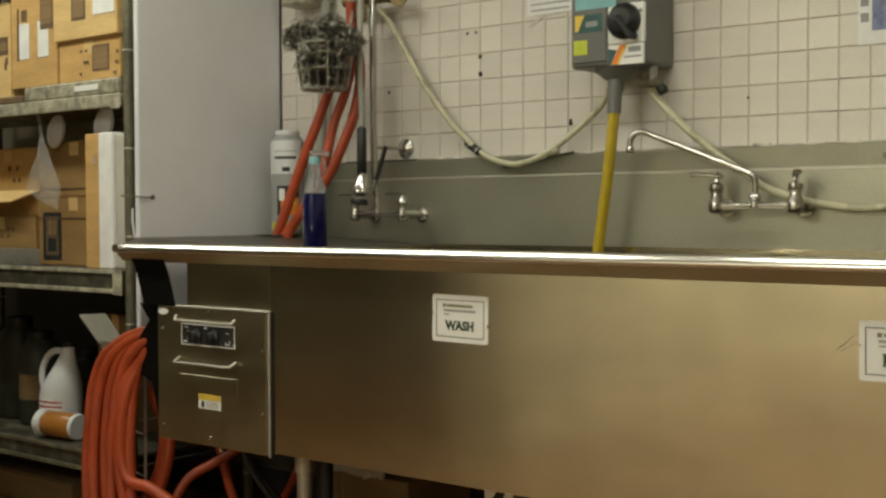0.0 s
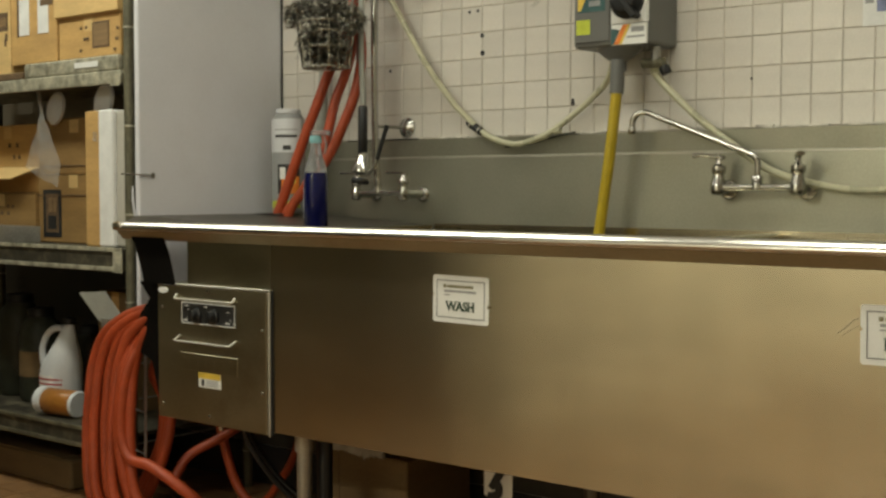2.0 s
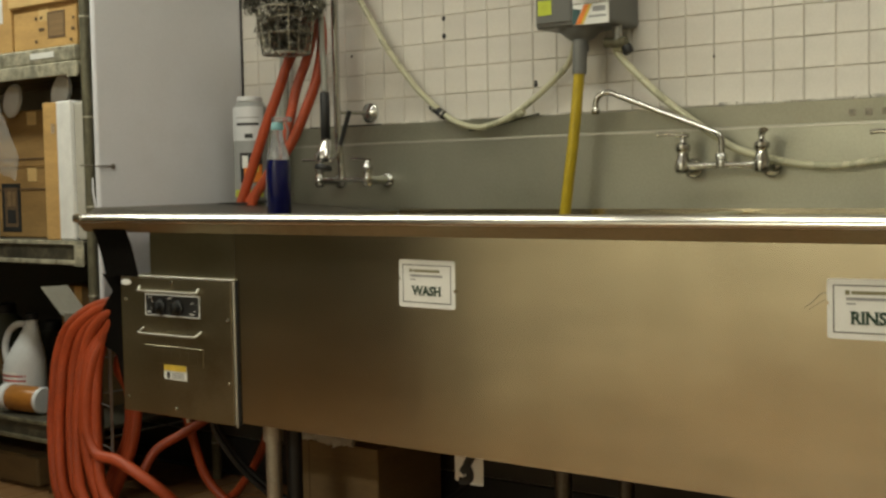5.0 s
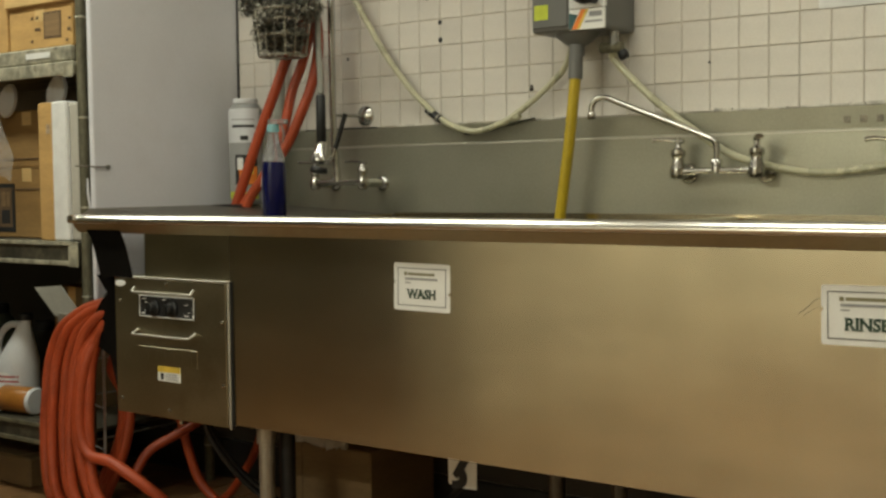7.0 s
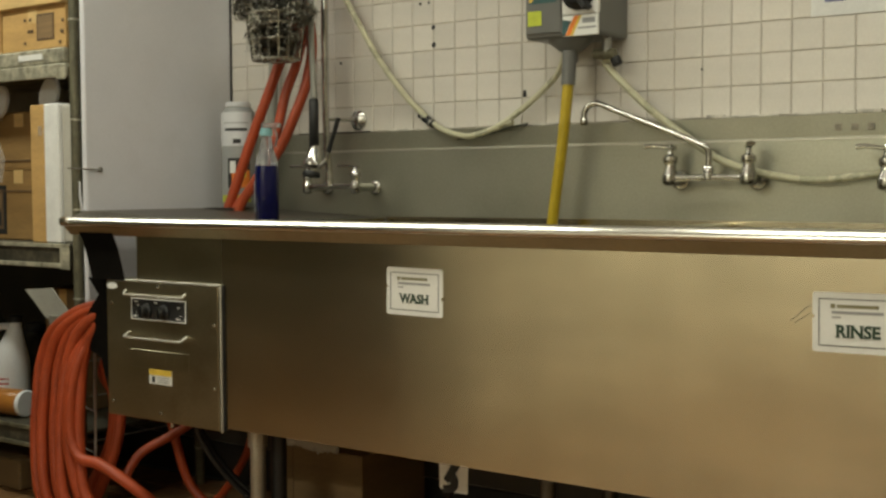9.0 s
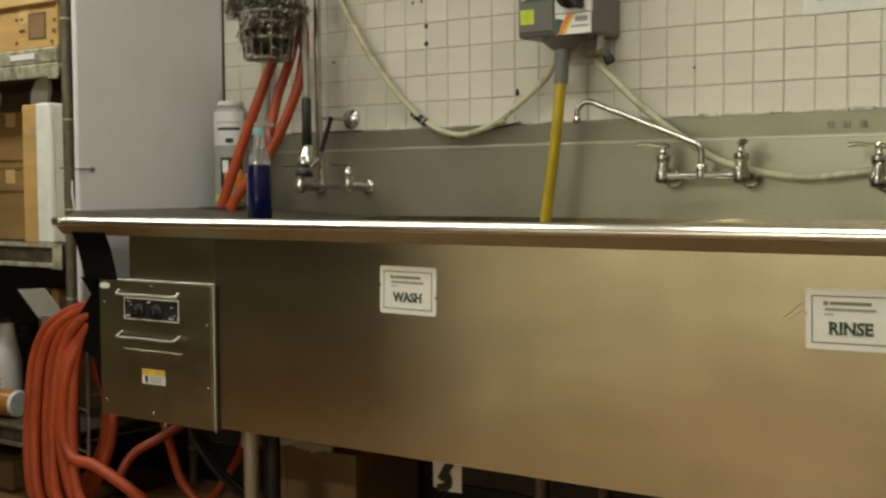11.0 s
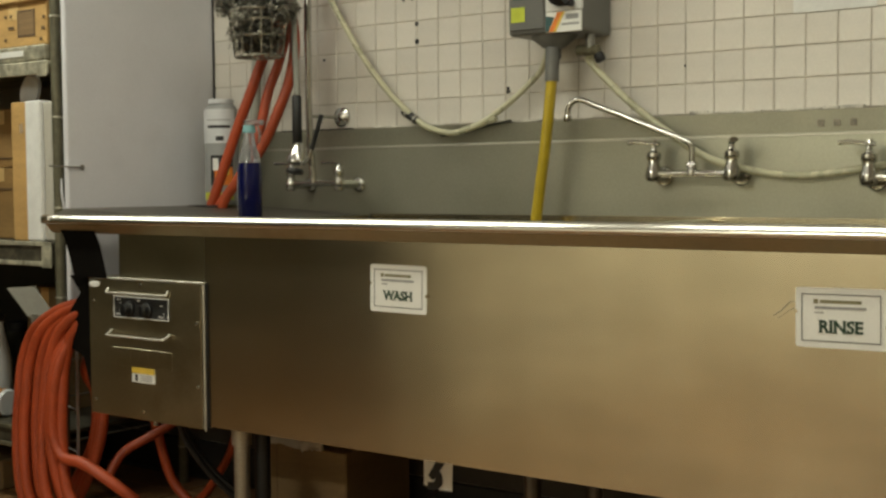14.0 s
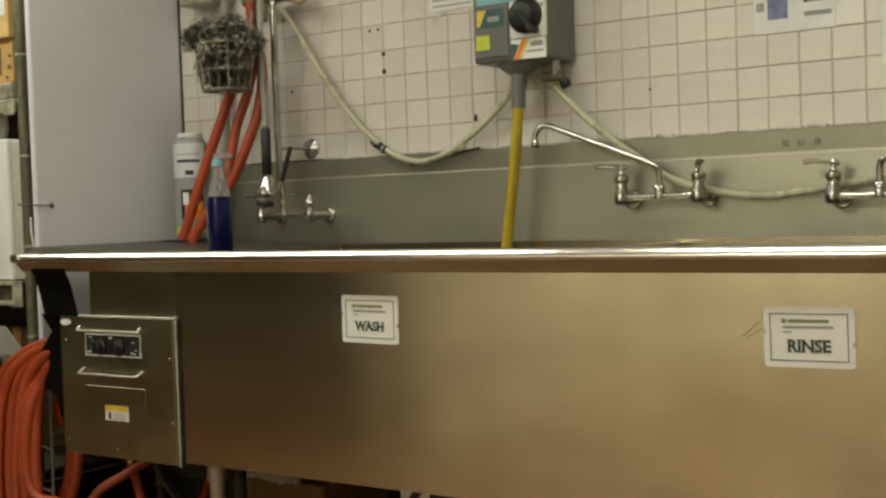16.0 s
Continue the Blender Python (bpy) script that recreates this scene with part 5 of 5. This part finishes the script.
for z in (0.108, 0.092, 0.045, 0.032):
    child("text_bar", wrap(jc, 0.0829, 0.8, 228, 322, z, z + 0.006), RED_PRINT, bl)
tp = thing("tipped_jar", "white-lidded amber jar lying on its side on the shelf", "jar", at=(-1.66, -0.53, 0.25))
child("body", lathe([(0.040, 0.035), (0.044, 0.04), (0.044, 0.165), (0.038, 0.172)], (-1.775, -0.52, 0.2975), (1, 0.12, 0.0), 20), AMBER, tp, "amber jar body", True)
child("lid", lathe([(0.040, 0.0), (0.046, 0.004), (0.046, 0.034), (0.043, 0.036)], (-1.775, -0.52, 0.2985), (1, 0.12, 0.0), 20), WHITE_PLASTIC, tp, "white screw lid", True)
child("base_ring", lathe([(0.044, 0.173), (0.045, 0.177), (0.040, 0.185)], (-1.775, -0.52, 0.2975), (1, 0.12, 0.0), 20), WHITE_PLASTIC, tp, smooth=True)
# Tubs and their bands keep darkened colours for the bottom shelf's shade.
for jx, jy, r, h, kind in ((-2.02, -0.36, 0.075, 0.30, "dim plastic tub with a pale band"), (-1.86, -0.27, 0.06, 0.24, "dim dark green bottle"), (-2.2, -0.33, 0.08, 0.34, "dim plastic tub with a dark lid"), (-2.4, -0.36, 0.07, 0.26, "dim plastic tub with a pale band")):
    ct = thing("container", kind + " standing on the bottom shelf", "container", "containers on the shelf", at=(jx, jy, 0.25))
    child("body", lathe([(r * 0.9, 0), (r, 0.01), (r, h * 0.8), (r * 0.85, h * 0.92), (r * 0.6, h)], (jx, jy, 0.2515), (0, 0, 1), 18), SHADED_STUFF, ct, smooth=True)
    child("lid", lathe([(r * 0.62, 0), (r * 0.62, 0.03), (r * 0.5, 0.033)], (jx, jy, 0.252 + h), (0, 0, 1), 16), BLACK_PLASTIC, ct, smooth=True)
    child("band", wrap((jx, jy, 0.2515), r, 1.0, 190, 350, h * 0.3, h * 0.6), SHADED_CARD if "pale" in kind else SHADED_STUFF, ct, smooth=True)

# ---- notices and marks on the tiled wall ----
def notice(x0, x1, z0, z1, label, blocks, cover=True):
    n = thing("notice", label, "notice", "notices on the wall", at=((x0 + x1) / 2, 0, z0))
    child("sheet", box(x0, x1, -0.0028, -0.0016, z0, z1), PAPER, n)
    for m, a0, a1, b0, b1 in blocks:
        child("print", box(x0 + (x1 - x0) * a0, x0 + (x1 - x0) * a1, -0.0034, -0.0029, z0 + (z1 - z0) * b0, z0 + (z1 - z0) * b1), m, n)
    return n


notice(0.808, 1.002, 1.395, 1.66, "printed notice in a clear sleeve taped to the tiles", [(BLUE_PRINT, 0.17, 0.42, 0.12, 0.62), (INK_GREY, 0.03, 0.13, 0.2, 0.28), (INK_GREY, 0.03, 0.13, 0.34, 0.42), (INK_GREY, 0.62, 0.95, 0.24, 0.29), (INK_GREY, 0.62, 0.95, 0.12, 0.16), (INK_GREY, 0.62, 0.66, 0.24, 0.7)])
notice(1.102, 1.33, 1.30, 1.62, "printed notice in a clear sleeve taped to the tiles", [(BLUE_PRINT, 0.08, 0.4, 0.3, 0.7), (INK_GREY, 0.5, 0.9, 0.2, 0.26), (INK_GREY, 0.5, 0.9, 0.4, 0.46)])
notice(-0.137, 0.012, 1.563, 1.72, "sheet with grey lines of small print on the tiles", [(INK_GREY, 0.08, 0.95, 0.06 + 0.11 * i, 0.09 + 0.11 * i) for i in range(8)])
tape = thing("tape_scrap", "yellowed scrap of tape curling off the tiles", "tape", at=(-0.12, 0, 1.53))
child("strip", slab([(-0.135, -0.0016, 1.53), (-0.118, -0.0016, 1.527), (-0.09, -0.0016, 1.552), (0.02, -0.0016, 1.566), (0.02, -0.0016, 1.574), (-0.1, -0.0016, 1.562)], 0.0008, (0, -1, 0)), CAULK, tape)
for hx, hz, r in ((-0.305, 1.462, 0.0042), (-0.304, 1.411, 0.0048), (-0.352, 1.534, 0.003), (-0.321, 1.535, 0.003), (0.008, 1.251, 0.004), (0.008, 1.259, 0.003), (0.532, 1.289, 0.002), (-0.735, 1.37, 0.0035), (-0.66, 1.38, 0.003)):
    dh = tagged(part("drill_hole", lathe([(r * 1.7, 0), (r * 1.5, 0.0006)], (0, -0.0014, 0), (0, -1, 0), 10), BLACK_RUBBER), "small dark screw hole drilled into a tile", "hole", "old holes in the tiles")
    dh.location = (hx, 0, hz)
for x0 in (0.872, 0.91, 0.948):
    st = tagged(part("sticker_residue", box(x0, x0 + 0.016, -0.0158, -0.0125, 1.124, 1.140, 0.0008), RESIDUE), "brown residue of a peeled sticker on the splash", "residue", "residue marks")
rng = random.Random(21)
b = bmesh.new()
x = -1.13
while x < 2.6:
    w = rng.uniform(0.03, 0.14)
    h = rng.choice((0.001, 0.002, 0.004, 0.006, 0.009))
    if rng.random() < 0.8:
        box(x, x + w, -0.0166, -0.0013, 1.1634, 1.1634 + h, 0.0008, 1, bm=b)
    x += w + 0.002
tagged(part("trim", b, CAULK), "uneven strip of old sealant along the top of the splash", "sealant", kind="structure")

# Black strip added for the dark gap between splash and tiles.
gap = thing("gap_strip", "black strip standing for the dark gap along the splash top", "sealing strip", at=(-0.68, -0.01, 1.165))
child("strip", box(-0.83, -0.545, -0.0168, -0.002, 1.1636, 1.1672, 0.0006), BLACK_RUBBER, gap)
lc = thing("carton", "flattened dim brown carton on the floor under the shelving", "box", "cartons", at=(-1.95, -0.3, 0))
child("body", box(-2.3, -1.64, -0.50, -0.12, 0.001, 0.10, 0.006), SHADED_CARD, lc)
child("loose_flap", slab([(-2.25, -0.50, 0.101), (-1.70, -0.50, 0.101), (-1.66, -0.40, 0.106), (-2.25, -0.38, 0.106)], 0.003, (0, 0, 1)), SHADED_CARD, lc)
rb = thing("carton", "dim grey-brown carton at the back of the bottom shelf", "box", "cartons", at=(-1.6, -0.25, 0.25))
child("body", box(-1.72, -1.52, -0.33, -0.14, 0.2505, 0.66, 0.004), SHADED_CARD, rb)
child("packing_tape", box(-1.64, -1.60, -0.3312, -0.3303, 0.56, 0.659), CARD, rb)

# ---- tiles, last ----
def tile_mesh(s, d, name):
    b = bmesh.new()
    h = s / 2
    v = [b.verts.new(p) for p in ((-h, 0.006, -h), (h, 0.006, -h), (h, 0.006, h), (-h, 0.006, h), (-h, 0.0005, -h), (h, 0.0005, -h), (h, 0.0005, h), (-h, 0.0005, h))]
    k = h - d
    f = [b.verts.new(p) for p in ((-k, -0.0012, -k), (k, -0.0012, -k), (k, -0.0012, k), (-k, -0.0012, k))]
    for i in range(4):
        j = (i + 1) % 4
        b.faces.new((v[i], v[j], v[4 + j], v[4 + i]))
        b.faces.new((v[4 + i], v[4 + j], f[j], f[i]))
    b.faces.new(f)
    bmesh.ops.recalc_face_normals(b, faces=b.faces)
    me = bpy.data.meshes.new(name)
    b.to_mesh(me)
    b.free()
    return me


tm = tile_mesh(TL - 0.0024, 0.0018, "tile")
tm.materials.append(TILE)
rng = random.Random(3)
rest = []
for r in range(-1, 20):
    for i in range(-6, 46):
        cx, cz = TL * (i - 9.5), Z0 + TL * (r + 0.5)
        if cx < -1.12 or cx > 2.6:
            continue
        if r <= 5 and -1.12 < cx < 1.9 and len(wall_north.children) < 300:
            o = new("tile", tm)
            o.parent = wall_north
            o.location = (cx, 0, cz)
            o.rotation_euler = (rng.gauss(0, 0.006), rng.gauss(0, 0.002), rng.gauss(0, 0.006))
        elif cz < ZC - 0.04:
            rest.append((cx, cz))
vs, fs = [], []
for cx, cz in rest:
    n = len(vs)
    h, k = TL / 2 - 0.0014, TL / 2 - 0.0036
    t0, t1 = rng.gauss(0, 0.0002), rng.gauss(0, 0.0002)
    for q, y in ((h, 0.006), (h, 0.0005), (k, -0.0012)):
        vs += [(cx - q, y + t0, cz - q), (cx + q, y + t1, cz - q), (cx + q, y - t0, cz + q), (cx - q, y - t1, cz + q)]
    for lv in (0, 4):
        for e in range(4):
            f = (e + 1) % 4
            fs.append((n + lv + e, n + lv + f, n + lv + 4 + f, n + lv + 4 + e))
    fs.append((n + 8, n + 9, n + 10, n + 11))
me = bpy.data.meshes.new("tile_field")
me.from_pydata(vs, [], fs)
me.materials.append(TILE)
ut = new("tile_field", me)
ut.parent = wall_north
tagged(ut, kind="stuff")

fm = bpy.data.meshes.new("floor_tile")
b = box(-0.073, 0.073, -0.073, 0.073, -0.012, 0.0, 0.0025)
b.to_mesh(fm)
b.free()
fm.materials.append(QUARRY)
QT = 0.1524
near, far = [], []
for i in range(-20, 23):
    for j in range(1, 33):
        cx, cy = i * QT, -j * QT + 0.06
        (near if -2.2 < cx < -0.1 and cy > -0.95 else far).append((cx, cy))
for cx, cy in near[:300]:
    o = new("floor_tile", fm)
    o.parent = floor
    o.location = (cx, cy, 0.0)
vs, fs = [], []
for cx, cy in far + near[300:]:
    n = len(vs)
    for q, z in ((0.073, -0.01), (0.073, -0.0025), (0.0705, 0.0)):
        vs += [(cx - q, cy - q, z), (cx + q, cy - q, z), (cx + q, cy + q, z), (cx - q, cy + q, z)]
    for lv in (0, 4):
        for e in range(4):
            f = (e + 1) % 4
            fs.append((n + lv + e, n + lv + f, n + lv + 4 + f, n + lv + 4 + e))
    fs.append((n + 8, n + 9, n + 10, n + 11))
me = bpy.data.meshes.new("floor_tile_field")
me.from_pydata(vs, [], fs)
me.materials.append(QUARRY)
ft = new("floor_tile_field", me)
ft.parent = floor
tagged(ft, kind="stuff")
